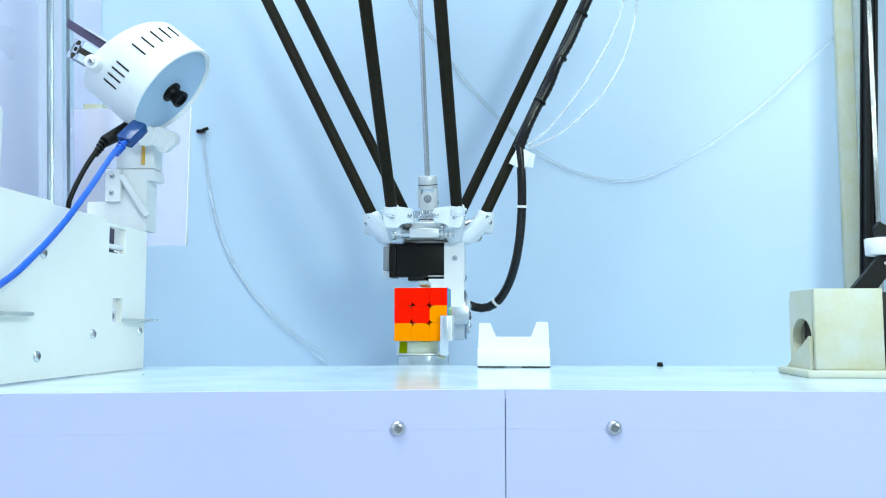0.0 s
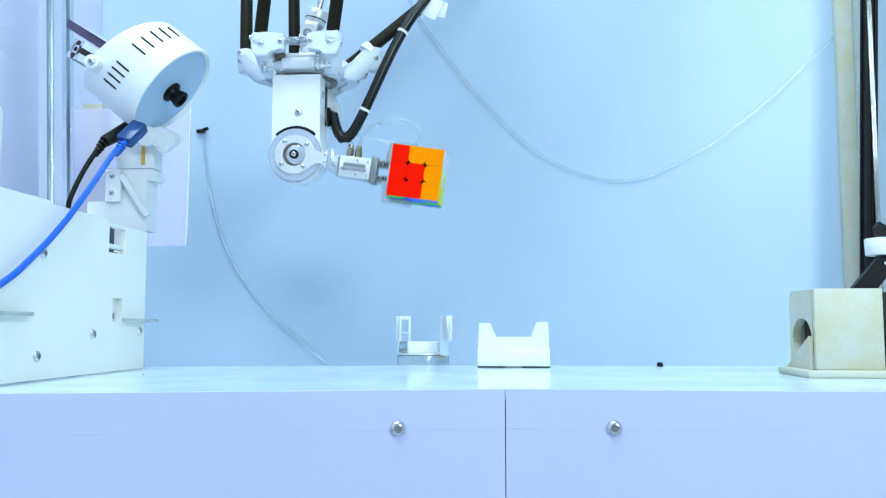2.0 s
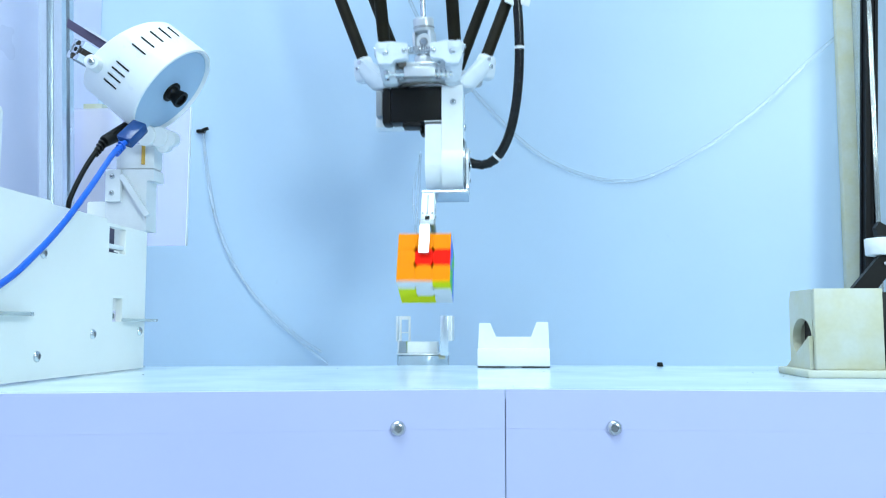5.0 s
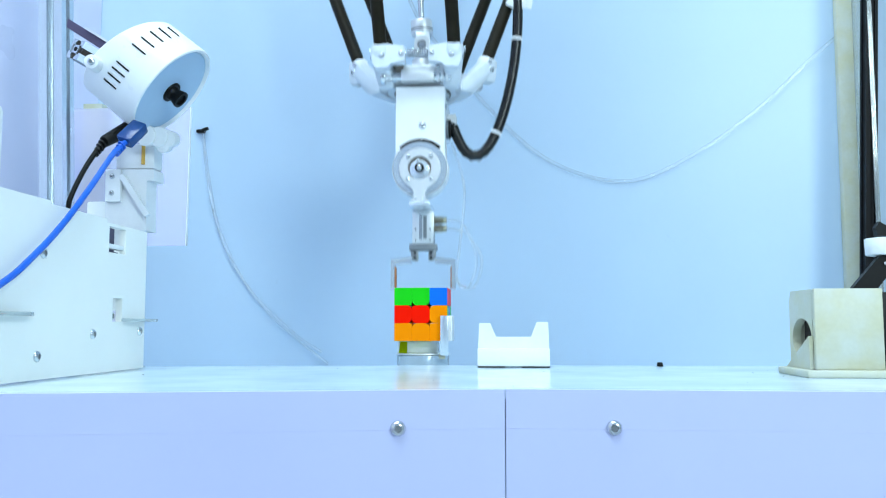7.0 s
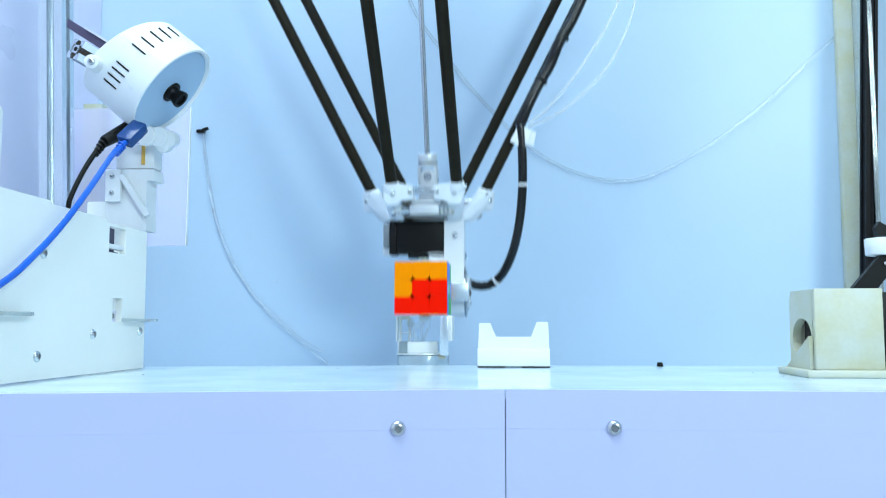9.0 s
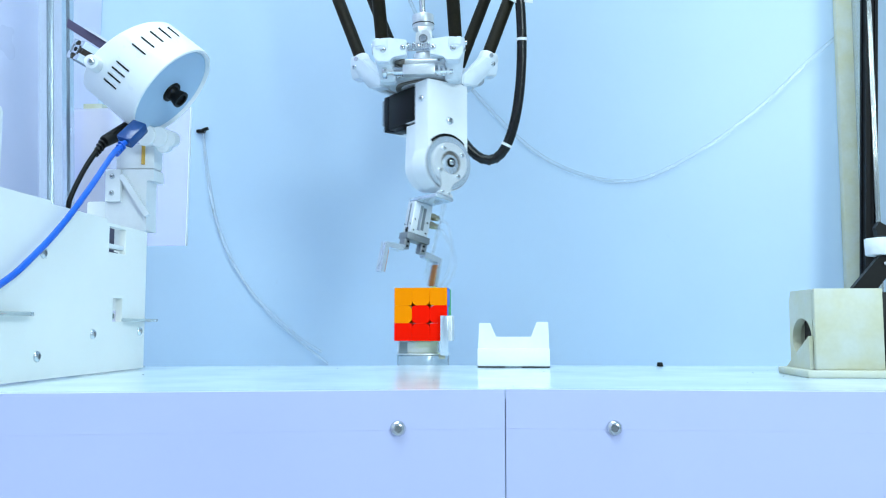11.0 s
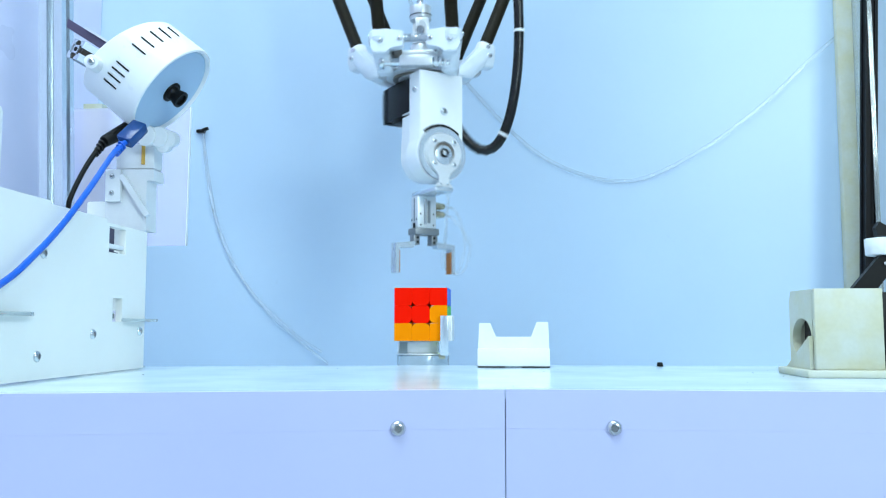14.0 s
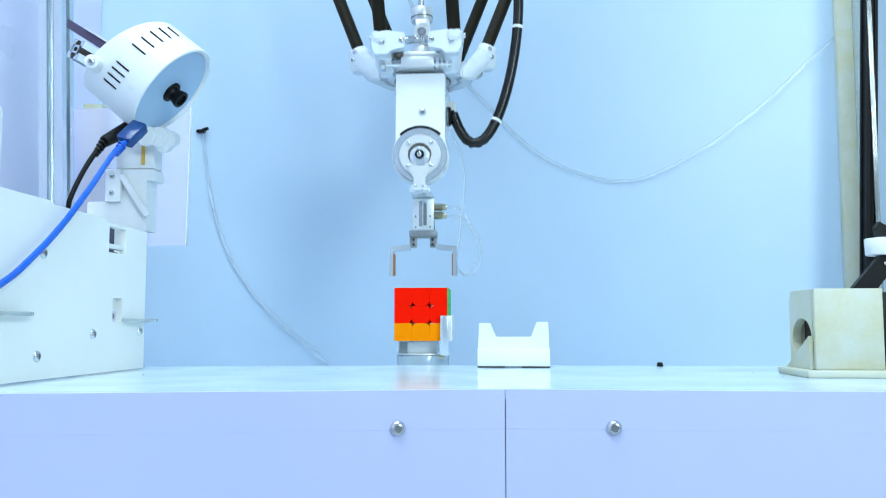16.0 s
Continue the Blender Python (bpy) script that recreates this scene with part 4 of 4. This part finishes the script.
# free cable between rod clip and wrist: rigid links
LINKS = 34
CABLE_LEN = 0.300
cable = thing("wrist_cable", "black spiral-wrapped cable looping to the wrist", "cable")
step = CABLE_LEN / LINKS
bm = B()
tube(bm, [(0, 0, -step * 0.80 + step * 1.60 * k / 6) for k in range(7)], 0.0056, 14, 0.035)
link_mesh = mesh_of("cable_link", bm, SLEEVE)
CABLE_LINKS = []
for k in range(LINKS):
    ob = new("cable_link", link_mesh)
    ob.parent = cable
    CABLE_LINKS.append(ob)
for k in (8, 23):
    bm = B(); ring(bm, (0, 0, -0.0012), (0, 0, 1), 0.0055, 0.0064, 0.0030, 18); part("white_tie", bm, PRINT, CABLE_LINKS[k])

# ================= puzzle cube =================
S = 0.019
COLOURS = {"R": RED, "O": ORANGE, "Y": YELLOW, "W": WTILE, "G": GREEN, "B": BTILE}
FACES = {(0, -1, 0): "ORRORROOR", (0, 1, 0): "RROROOROO", (-1, 0, 0): "BBGGBBBGG", (1, 0, 0): "GBBBGGGGB", (0, 0, 1): "WYWWYWWWW", (0, 0, -1): "YYYYWYYWY"}
cube = thing("puzzle_cube", "scrambled three-by-three colour puzzle cube with bright plastic tiles", "puzzle cube")


def face_tile(c, nrm):
    """One tile of a piece: a thin plate whose inner corners are rounded."""
    axes = [k for k in range(3) if nrm[k] == 0]
    u0, v0 = c[axes[0]], c[axes[1]]
    h = S / 2 - 0.00004
    out = []
    for su, sv in ((1, 1), (-1, 1), (-1, -1), (1, -1)):
        inner_u, inner_v = u0 * su <= 0, v0 * sv <= 0
        if u0 == 0 and v0 == 0:
            r = 0.0038
        elif u0 == 0 or v0 == 0:
            r = 0.0052 if (inner_u and inner_v) else 0.0005
        else:
            r = 0.0018 if (u0 * su < 0 and v0 * sv < 0) else 0.0005
        cu, cv = su * (h - r), sv * (h - r)
        start = {(1, 1): 0, (-1, 1): 90, (-1, -1): 180, (1, -1): 270}[(su, sv)]
        for i in range(6):
            a = radians(start + 18 * i)
            out.append((cu + r * math.cos(a), cv + r * math.sin(a)))
    bm = B()
    k0 = [k for k in range(3) if nrm[k]][0]
    rows_ = []
    for inset, d in ((0.0, S / 2 - 0.0030), (0.0, S / 2 - 0.0002), (0.0002, S / 2)):
        row = []
        for u, v in out:
            p = [0, 0, 0]
            q = 1 - inset / (S / 2)
            p[axes[0]], p[axes[1]], p[k0] = u * q + u0 * S, v * q + v0 * S, nrm[k0] * d + c[k0] * S
            row.append(bm.verts.new(p))
        rows_.append(row)
    for a, b in zip(rows_, rows_[1:]):
        for i in range(len(a)):
            bm.faces.new((a[i], a[(i + 1) % len(a)], b[(i + 1) % len(b)], b[i]))
    bm.faces.new(rows_[-1])
    bm.faces.new(rows_[0][::-1])
    return bm


PIECES = []
for c in [(x, y, z) for x in (-1, 0, 1) for y in (-1, 0, 1) for z in (-1, 0, 1) if (x, y, z) != (0, 0, 0)]:
    kind = {1: "centre_piece", 2: "edge_piece", 3: "corner_piece"}[sum(map(abs, c))]
    bm = B()
    h = S / 2 - 0.0012
    box(bm, [v * S - h for v in c], [v * S + h for v in c], 0.0012)
    piece = part(kind, bm, CORE, cube)
    for nrm, colours in FACES.items():
        if sum(a * b for a, b in zip(c, nrm)) == 1:
            axes = [k for k in range(3) if nrm[k] == 0]
            col = colours[(c[axes[0]] + 1) * 3 + c[axes[1]] + 1]
            part("tile", face_tile(c, nrm), COLOURS[col], piece)
    PIECES.append((piece, c))

# ================= movement =================
# seconds, x, y, z of the hub axis, yaw (clockwise from above), pitch
PICK_R, PICK_L, PICK_B = (0.131, 0, CUBE_Z, 0, 90), (-0.131, 0, CUBE_Z, 0, -90), (0, REACH, CUBE_Z, -90, 90)
LOW, UP, DEEP = 0.195, 0.226, CUBE_Z + REACH
MOVES = [
    (0.0, *PICK_B), (0.0333, *PICK_B), (0.1, 0, 0.10, 0.172, -90, 75), (0.2, 0, 0.030, 0.203, -90, 30), (0.3, 0.004, 0, 0.220, -30, 3),
    (0.4, 0.147, 0, 0.231, 0, 0), (0.5, 0.1665, 0, 0.0565, 0, 90), (0.6, *PICK_R), (0.7, 0.131, 0, 0.231, 0, 76),
    (0.8, 0.125, 0, 0.231, 0, 0), (0.9, 0, 0, DEEP, 0, 0), (1.0, 0, 0, UP, 0, 0), (1.0333, 0, 0, LOW, 0, 0),
    (1.1, 0, 0, LOW, 35, 0), (1.2, 0, 0, LOW, 90, 0), (1.3, 0, 0, UP, 20, 0), (1.3667, 0, 0, LOW, 0, 0), (1.4, 0, 0, LOW, 8, 0),
    (1.5, 0, 0, LOW, 90, 0), (1.6, 0, 0, UP, 50, 0), (1.7, -0.127, 0, 0.222, 0, 0), (1.8, -0.171, 0, 0.057, 0, -90),
    (1.9, *PICK_L), (2.0, -0.136, 0, 0.2257, 0, -82), (2.1, -0.132, 0, 0.2257, 0, -2), (2.2, 0, 0, DEEP, 0, 0),
    (2.3, 0, 0, UP, 0, 0), (2.3333, 0, 0, LOW, 0, 0), (2.4, 0, 0, LOW, 25, 0), (2.5, 0, 0, LOW, 90, 0), (2.6, 0, 0, UP, 12, 0),
    (2.6667, 0, 0, LOW, 0, 0), (2.7, 0, 0, LOW, 5, 0), (2.8, 0, 0, LOW, 90, 0), (2.9, 0, 0, UP, 45, 0), (2.9667, 0, 0, 0.215, -60, 0),
    (3.0, 0, 0, DEEP, -90, 0), (3.1, 0, 0, 0.2246, -90, 0), (3.2, 0.004, 0.030, 0.230, -90, 15), (3.3, -0.006, 0.140, 0.2275, -90, 80),
    (3.4, *PICK_B), (3.5, 0, 0.150, 0.107, -90, 80), (3.6, 0.003, 0.060, 0.204, -90, 45), (3.7, 0.004, 0, 0.216, -40, 12),
    (3.8, 0.003, 0, 0.2177, 0, 0), (3.9, 0, 0, LOW, 0, 0), (4.0, 0, 0, LOW, 90, 0), (4.1, 0, 0, UP, 40, 0), (4.2, 0, 0, LOW, 0, 0),
    (4.3, 0, 0, LOW, 90, 0), (4.4, 0, 0, UP, 60, 0), (4.5, 0, 0, UP, 0, 0), (4.6, 0, 0.050, 0.200, -45, 30), (4.7, 0, 0.150, 0.169, -90, 80),
    (4.8, *PICK_B), (4.9, 0, 0.140, 0.194, -90, 88), (5.0, 0.004, 0.040, 0.225, -90, 22), (5.1, 0, 0, 0.2265, -90, 0), (5.2, 0, 0, DEEP, -90, 0),
    (5.3, 0, 0, UP, -35, 0), (5.4, 0.136, 0, 0.231, 0, 0), (5.5, 0.169, 0, 0.0553, 0, 90), (5.6, *PICK_R), (5.7, 0.129, 0, 0.233, 0, 76),
    (5.8, 0.126, 0, 0.231, 0, 0), (5.9, 0, 0, DEEP, 0, 0), (6.0, 0.076, 0, 0.229, 0, 5), (6.1, 0.171, 0, 0.079, 0, 70), (6.2, *PICK_R),
    (6.3, 0.131, 0, 0.167, 0, 87), (6.4, 0.129, 0, 0.233, 0, 36), (6.5, 0.017, 0, 0.226, 0, 2), (6.6, 0, 0, DEEP, 0, 0),
    (6.7, 0, 0, LOW, 0, 0), (6.8, 0, 0, LOW, 80, 0), (6.8333, 0, 0, LOW, 90, 0), (6.9, 0, 0, UP, 80, 0), (7.0, 0, 0, 0.209, 0, 0),
    (7.0333, 0, 0, LOW, 0, 0), (7.1, 0, 0, LOW, 55, 0), (7.1333, 0, 0, LOW, 90, 0), (7.2, 0, 0, 0.222, 85, 0), (7.3, 0, 0, 0.231, 0, 0),
    (7.4, -0.171, 0, 0.2125, 0, -12), (7.5, *PICK_L), (7.6, -0.136, 0, 0.1357, 0, -90), (7.7, -0.138, 0, 0.2275, 0, -42),
    (7.8, -0.026, 0, 0.2275, 0, 0), (7.9, 0, 0, DEEP, 0, 0), (8.0, -0.086, 0, 0.2275, 0, -4), (8.1, -0.171, 0, 0.079, 0, -70),
    (8.2, *PICK_L), (8.3, -0.1315, 0, 0.2226, 0, -90), (8.4, -0.1345, 0, 0.2257, 0, -5), (8.5, 0, 0, 0.205, 0, 0), (8.5333, 0, 0, DEEP, 0, 0),
    (8.6, 0, 0, 0.207, 0, 0), (8.7, 0.005, 0, 0.220, -12, 0), (8.8, 0.002, 0.140, 0.190, -90, 78), (8.9, *PICK_B),
    (9.0, 0, REACH, 0.0816, -90, 90), (9.1, 0.002, 0.090, 0.200, -90, 62), (9.2, 0.005, 0.010, 0.224, -90, 5), (9.3, 0, 0, 0.205, -90, 0),
    (9.4, 0, 0, DEEP, -90, 0), (9.5, 0, 0, UP, -40, 0), (9.6, 0, 0, UP, 0, 0), (9.7, 0, 0, LOW, 0, 0), (9.8, 0, 0, LOW, 90, 0),
    (9.9, 0, 0, UP, 40, 0), (10.0, 0, 0, LOW, 0, 0), (10.1, 0, 0, LOW, 90, 0), (10.2, 0, 0, UP, 45, 0), (10.2667, 0, 0, 0.215, -60, 0),
    (10.3, 0, 0, DEEP, -90, 0), (10.4, 0, 0, 0.2138, -90, 0), (10.5, 0.004, 0.030, 0.2208, -90, 17), (10.6, -0.006, 0.149, 0.2275, -90, 88),
    (10.7, *PICK_B), (10.8, 0, 0.145, 0.088, -90, 85), (10.9, 0.003, 0.060, 0.205, -90, 45), (11.0, 0.004, 0, 0.216, -40, 12),
    (11.1, 0, 0, LOW, 0, 0), (11.2, 0, 0, LOW, 90, 0), (11.3, 0, 0, UP, 45, 0), (11.4, 0, 0, LOW, 0, 0), (11.5, 0, 0, LOW, 90, 0),
    (11.6, 0, 0, UP, 50, 0), (11.6667, 0, 0, 0.215, -60, 0), (11.7, 0, 0, DEEP, -90, 0), (11.8, 0, 0, 0.2138, -90, 0),
    (11.9, 0.004, 0.030, 0.2208, -90, 17), (12.0, -0.006, 0.149, 0.2275, -90, 93), (12.1, *PICK_B), (12.2, 0, 0.145, 0.088, -90, 85),
    (12.3, 0.003, 0.060, 0.205, -90, 45), (12.4, 0.004, 0, 0.216, -40, 12), (12.5, 0.004, 0, 0.210, 0, 0), (12.6, 0, 0, LOW, 0, 0),
    (12.7, 0, 0, LOW, 90, 0), (12.8, 0, 0, UP, 60, 0), (12.9, 0, 0, LOW, 0, 0), (13.0, 0, 0, LOW, 70, 0), (13.0333, 0, 0, LOW, 90, 0),
    (13.1, 0, 0, UP, 80, 0), (13.2, 0, 0, UP, 0, 0), (13.3, 0, 0.050, 0.200, -45, 30), (13.4, 0, 0.150, 0.169, -90, 80), (13.5, *PICK_B),
    (13.6, 0, 0.140, 0.194, -90, 88), (13.7, 0.004, 0.040, 0.225, -90, 22), (13.8, 0, 0, 0.2265, -90, 0), (13.9, 0, 0, DEEP, -90, 0),
    (14.0, 0, 0, UP, -35, 0), (14.1, 0.136, 0, 0.231, 0, 0), (14.2, 0.169, 0, 0.0553, 0, 90), (14.3, *PICK_R), (14.4, 0.134, 0, 0.232, 0, 76),
    (14.5, 0.1305, 0, 0.2295, 0, 0), (14.6, 0, 0, DEEP, 0, 0), (14.7, 0, 0, UP, 0, 0), (14.7667, 0, 0, LOW, 0, 0), (14.8, 0, 0, LOW, 35, 0),
    (14.9, 0, 0, LOW, 90, 0), (15.0, 0, 0, UP, 25, 0), (15.1, 0, 0, LOW, 0, 0), (15.2, 0, 0, LOW, 90, 0), (15.3, 0, 0, UP, 50, 0),
    (15.4, -0.113, 0, 0.2257, 0, 0), (15.5, -0.168, 0, 0.0625, 0, -85), (15.6, *PICK_L), (15.7, -0.131, 0, 0.2257, 0, -80),
    (15.8, -0.133, 0, 0.2257, 0, 0), (15.9, 0, 0, DEEP, 0, 0), (16.0, 0, 0, 0.2235, 0, 0)]
# whole cube carried, from and to
CARRIED = ((0.6, 0.9), (1.9, 2.2), (3.0, 3.4), (4.8, 5.2), (5.6, 5.9), (6.2, 6.6), (7.5, 7.9), (8.2, 8.5333), (8.9, 9.4),
           (10.3, 10.7), (11.7, 12.1), (13.5, 13.9), (14.3, 14.6), (15.6, 15.9))
# top layer turned a quarter, from and to
TURNED = ((1.0333, 1.2), (1.3667, 1.5), (2.3333, 2.5), (2.6667, 2.8), (3.9, 4.0), (4.2, 4.3), (6.7, 6.8333), (7.0333, 7.1333),
          (9.7, 9.8), (10.0, 10.1), (11.1, 11.2), (11.4, 11.5), (12.6, 12.7), (12.9, 13.0333), (14.7667, 14.9), (15.1, 15.2))


def pchip(ts, vs, t):
    """Monotone cubic through the values."""
    i = max(0, min(len(ts) - 2, int(np.searchsorted(ts, t, "right")) - 1))

    def slope(k):
        if k == 0 or k == len(ts) - 1:
            return 0.0
        a = (vs[k] - vs[k - 1]) / (ts[k] - ts[k - 1])
        b = (vs[k + 1] - vs[k]) / (ts[k + 1] - ts[k])
        return 0.0 if a * b <= 0 else 2 * a * b / (a + b)
    h = ts[i + 1] - ts[i]
    u = (t - ts[i]) / h
    return (vs[i] * (1 + 2 * u) * (1 - u) ** 2 + slope(i) * h * u * (1 - u) ** 2 + vs[i + 1] * u * u * (3 - 2 * u) - slope(i + 1) * h * u * u * (1 - u))


def motions():
    last = frame(16.0)
    times = [(f - 1) / FPS for f in range(1, last + 1)]
    ts = [(frame(m[0]) - 1) / FPS for m in MOVES]
    cols = list(zip(*[m[1:] for m in MOVES]))
    state = [[pchip(ts, c, t) for c in cols] for t in times]
    loc = [Vector(s[:3]) for s in state]
    wrist_m = [Matrix.Translation(p) @ Matrix.Rotation(radians(-s[3]), 4, "Z") for p, s in zip(loc, state)]
    grip_m = [w @ Matrix.Rotation(radians(s[4]), 4, "Y") for w, s in zip(wrist_m, state)]
    axis = [p + Vector(OFFSET) - Vector((0.045 * p.x, 0, 0)) - Matrix.Rotation(radians(-s[3]), 3, "Z") @ Vector(HUB_OFF) for p, s in zip(loc, state)]
    walk(platform, [(t, Matrix.Translation(p)) for t, p in zip(times, axis)])
    walk(joint, [(t, Matrix.Translation(p + Vector((0, 0, 0.1430)))) for t, p in zip(times, axis)])
    walk(wrist, list(zip(times, wrist_m)))
    walk(grip, list(zip(times, grip_m)))
    top = BASE + Vector((0.004, 0, H_BASE + 0.05))
    rows = []
    for t, p in zip(times, axis):
        a = p + Vector((0, 0, 0.1430))
        rows.append((t, Matrix.Translation(a) @ (top - a).to_track_quat("Z", "Y").to_matrix().to_4x4()))
    walk(shaft, rows)
    # rods and drive arms
    rod_rows = []
    for ob, az, s in RODS:
        rows = []
        for t, p in zip(times, axis):
            e, along, out = elbow(p, az)
            low = p + out * R_PLAT + Vector((0, 0, Z_PLAT)) + along * (s * HALF)
            z = (e + along * (s * HALF) - low).normalized()
            x = along - z * along.dot(z)
            x = -x.normalized()
            y = z.cross(x)
            m = Matrix((x, y, z)).transposed().to_4x4()
            rows.append((t, Matrix.Translation(low) @ m))
        walk(ob, rows)
        rod_rows.append([m for _, m in rows])
    for ob, az in DRIVES:
        a = radians(az)
        sh = BASE + Vector((math.cos(a), math.sin(a), 0)) * (R_BASE + SPREAD[az]) + Vector((0, 0, H_BASE))
        rows = []
        for t, p in zip(times, axis):
            e, along, out = elbow(p, az)
            x = (e - sh).normalized()
            m = Matrix((x, along, x.cross(along))).transposed().to_4x4()
            rows.append((t, Matrix.Translation(sh) @ m))
        walk(ob, rows)
    # cable
    link_rows = [[] for _ in CABLE_LINKS]
    tag_rows = []
    for i, t in enumerate(times):
        rm = rod_rows[4][i]
        b0 = rm @ Vector((0.0150, -0.004, CLIP_S + 0.004))
        a0 = wrist_m[i] @ Vector((0.0345, -0.004, 0.050))
        yaw = state[i][3]
        fwd, back = max(0, yaw) / 90, max(0, -yaw) / 90
        right = max(0, min(1, loc[i].x / 0.13))
        d0 = Vector((0.10 + 0.5 * right - 0.25 * fwd, -0.55 * fwd, -1))
        d1 = (wrist_m[i].to_3x3() @ Vector((0.30 + 0.6 * fwd, 0, 0))) + Vector((0.7 * back, 0, -0.9 + 0.8 * fwd))
        gap = (a0 - b0).length
        left = max(0, min(1, -loc[i].x / 0.13))
        free = 0.250 + 0.026 * right + 0.050 * back - max(0, 0.250 - (1.10 + 0.16 * left) * gap) * max(fwd, left)
        d0.normalize(), d1.normalize()
        along = -(rm.to_3x3() @ Vector((0, 0, 1)))
        d0 = d0.lerp((along + Vector((0, 0, -0.08))).normalized(), left).normalized()
        d1 = d1.lerp(Vector((0.22, -0.05, -1)).normalized(), left).normalized()
        lo, hi = 0.0, 0.6
        for _ in range(22):
            h = (lo + hi) / 2
            pts = [b0 * (1 - u) ** 3 + (b0 + d0 * h) * 3 * u * (1 - u) ** 2 + (a0 + d1 * h) * 3 * u * u * (1 - u) + a0 * u ** 3 for u in [k / 30 for k in range(31)]]
            length = sum((q - p).length for p, q in zip(pts, pts[1:]))
            lo, hi = (h, hi) if length < free else (lo, h)
        cum = [0]
        for p, q in zip(pts, pts[1:]):
            cum.append(cum[-1] + (q - p).length)

        def on(s):
            k = max(0, min(len(pts) - 2, int(np.searchsorted(cum, s, "right")) - 1))
            return pts[k].lerp(pts[k + 1], (s - cum[k]) / max(cum[k + 1] - cum[k], 1e-9))
        for k in range(LINKS):
            p, q = on(cum[-1] * k / LINKS), on(cum[-1] * (k + 1) / LINKS)
            link_rows[k].append((t, Matrix.Translation((p + q) / 2) @ (q - p).to_track_quat("Z", "X").to_matrix().to_4x4()))
        tag_rows.append((t, Matrix.Translation(b0 + Vector((0.010, -0.002, 0.0)))))
    for ob, rows in zip(CABLE_LINKS, link_rows):
        walk(ob, rows)
    walk(tag, tag_rows)
    # fingers: shut while carrying or turning
    shut = sorted(CARRIED + TURNED)
    for f, s in FINGERS:
        wide, rows = Matrix.Translation((s * 0.0030, 0, 0)), []
        for a, b in shut:
            if a > 0.05:
                rows.append((a - 2 / FPS, wide))
            rows += [(a, Matrix()), (b, Matrix()), (b + 1 / FPS, wide)]
        rows = [(0.0, wide)] + [r for k, r in enumerate(rows) if k == 0 or r[0] > rows[k - 1][0] + 0.01] + [(16.0, wide)]
        walk(f, rows)
    # the cube: carried whole, or its top layer turned
    events = sorted([(a, b, "carry") for a, b in CARRIED] + [(a, b, "turn") for a, b in TURNED])
    q_cube = Matrix()
    local = {c: Matrix() for _, c in PIECES}
    cube_rows = [(0.0, Matrix.Translation((0, 0, CUBE_Z)))]
    piece_rows = {c: [(0.0, Matrix())] for _, c in PIECES}
    for a, b, what in events:
        fa, fb = frame(a) - 1, frame(b) - 1
        if what == "carry":
            rest = Matrix.Translation((0, 0, CUBE_Z)) @ q_cube
            hold = grip_m[fa].inverted() @ rest
            for f in range(fa, fb + 1):
                m = grip_m[f] @ hold
                cube_rows.append((times[f], m))
            r = (grip_m[fb] @ hold).to_3x3()
            r = Matrix([[float(round(v)) for v in row] for row in r])
            q_cube = r.to_4x4()
            cube_rows[-1] = (times[fb], Matrix.Translation((0, 0, CUBE_Z)) @ q_cube)
        else:
            inv_q = q_cube.inverted()
            for _, c in PIECES:
                here = q_cube @ local[c] @ Vector(c)
                if here.z < 0.5:
                    continue
                for f in range(fa, fb + 1):
                    turn = Matrix.Rotation(radians(-state[f][3]), 4, "Z")
                    piece_rows[c].append((times[f], inv_q @ turn @ q_cube @ local[c]))
                done = inv_q @ Matrix.Rotation(radians(-90), 4, "Z") @ q_cube @ local[c]
                local[c] = Matrix([[float(round(v)) for v in row] for row in done])
                piece_rows[c][-1] = (times[fb], local[c])
    cube_rows.append((16.0, cube_rows[-1][1]))
    walk(cube, cube_rows)
    for ob, c in PIECES:
        if len(piece_rows[c]) > 1:
            walk(ob, piece_rows[c] + [(16.0, piece_rows[c][-1][1])])


motions()
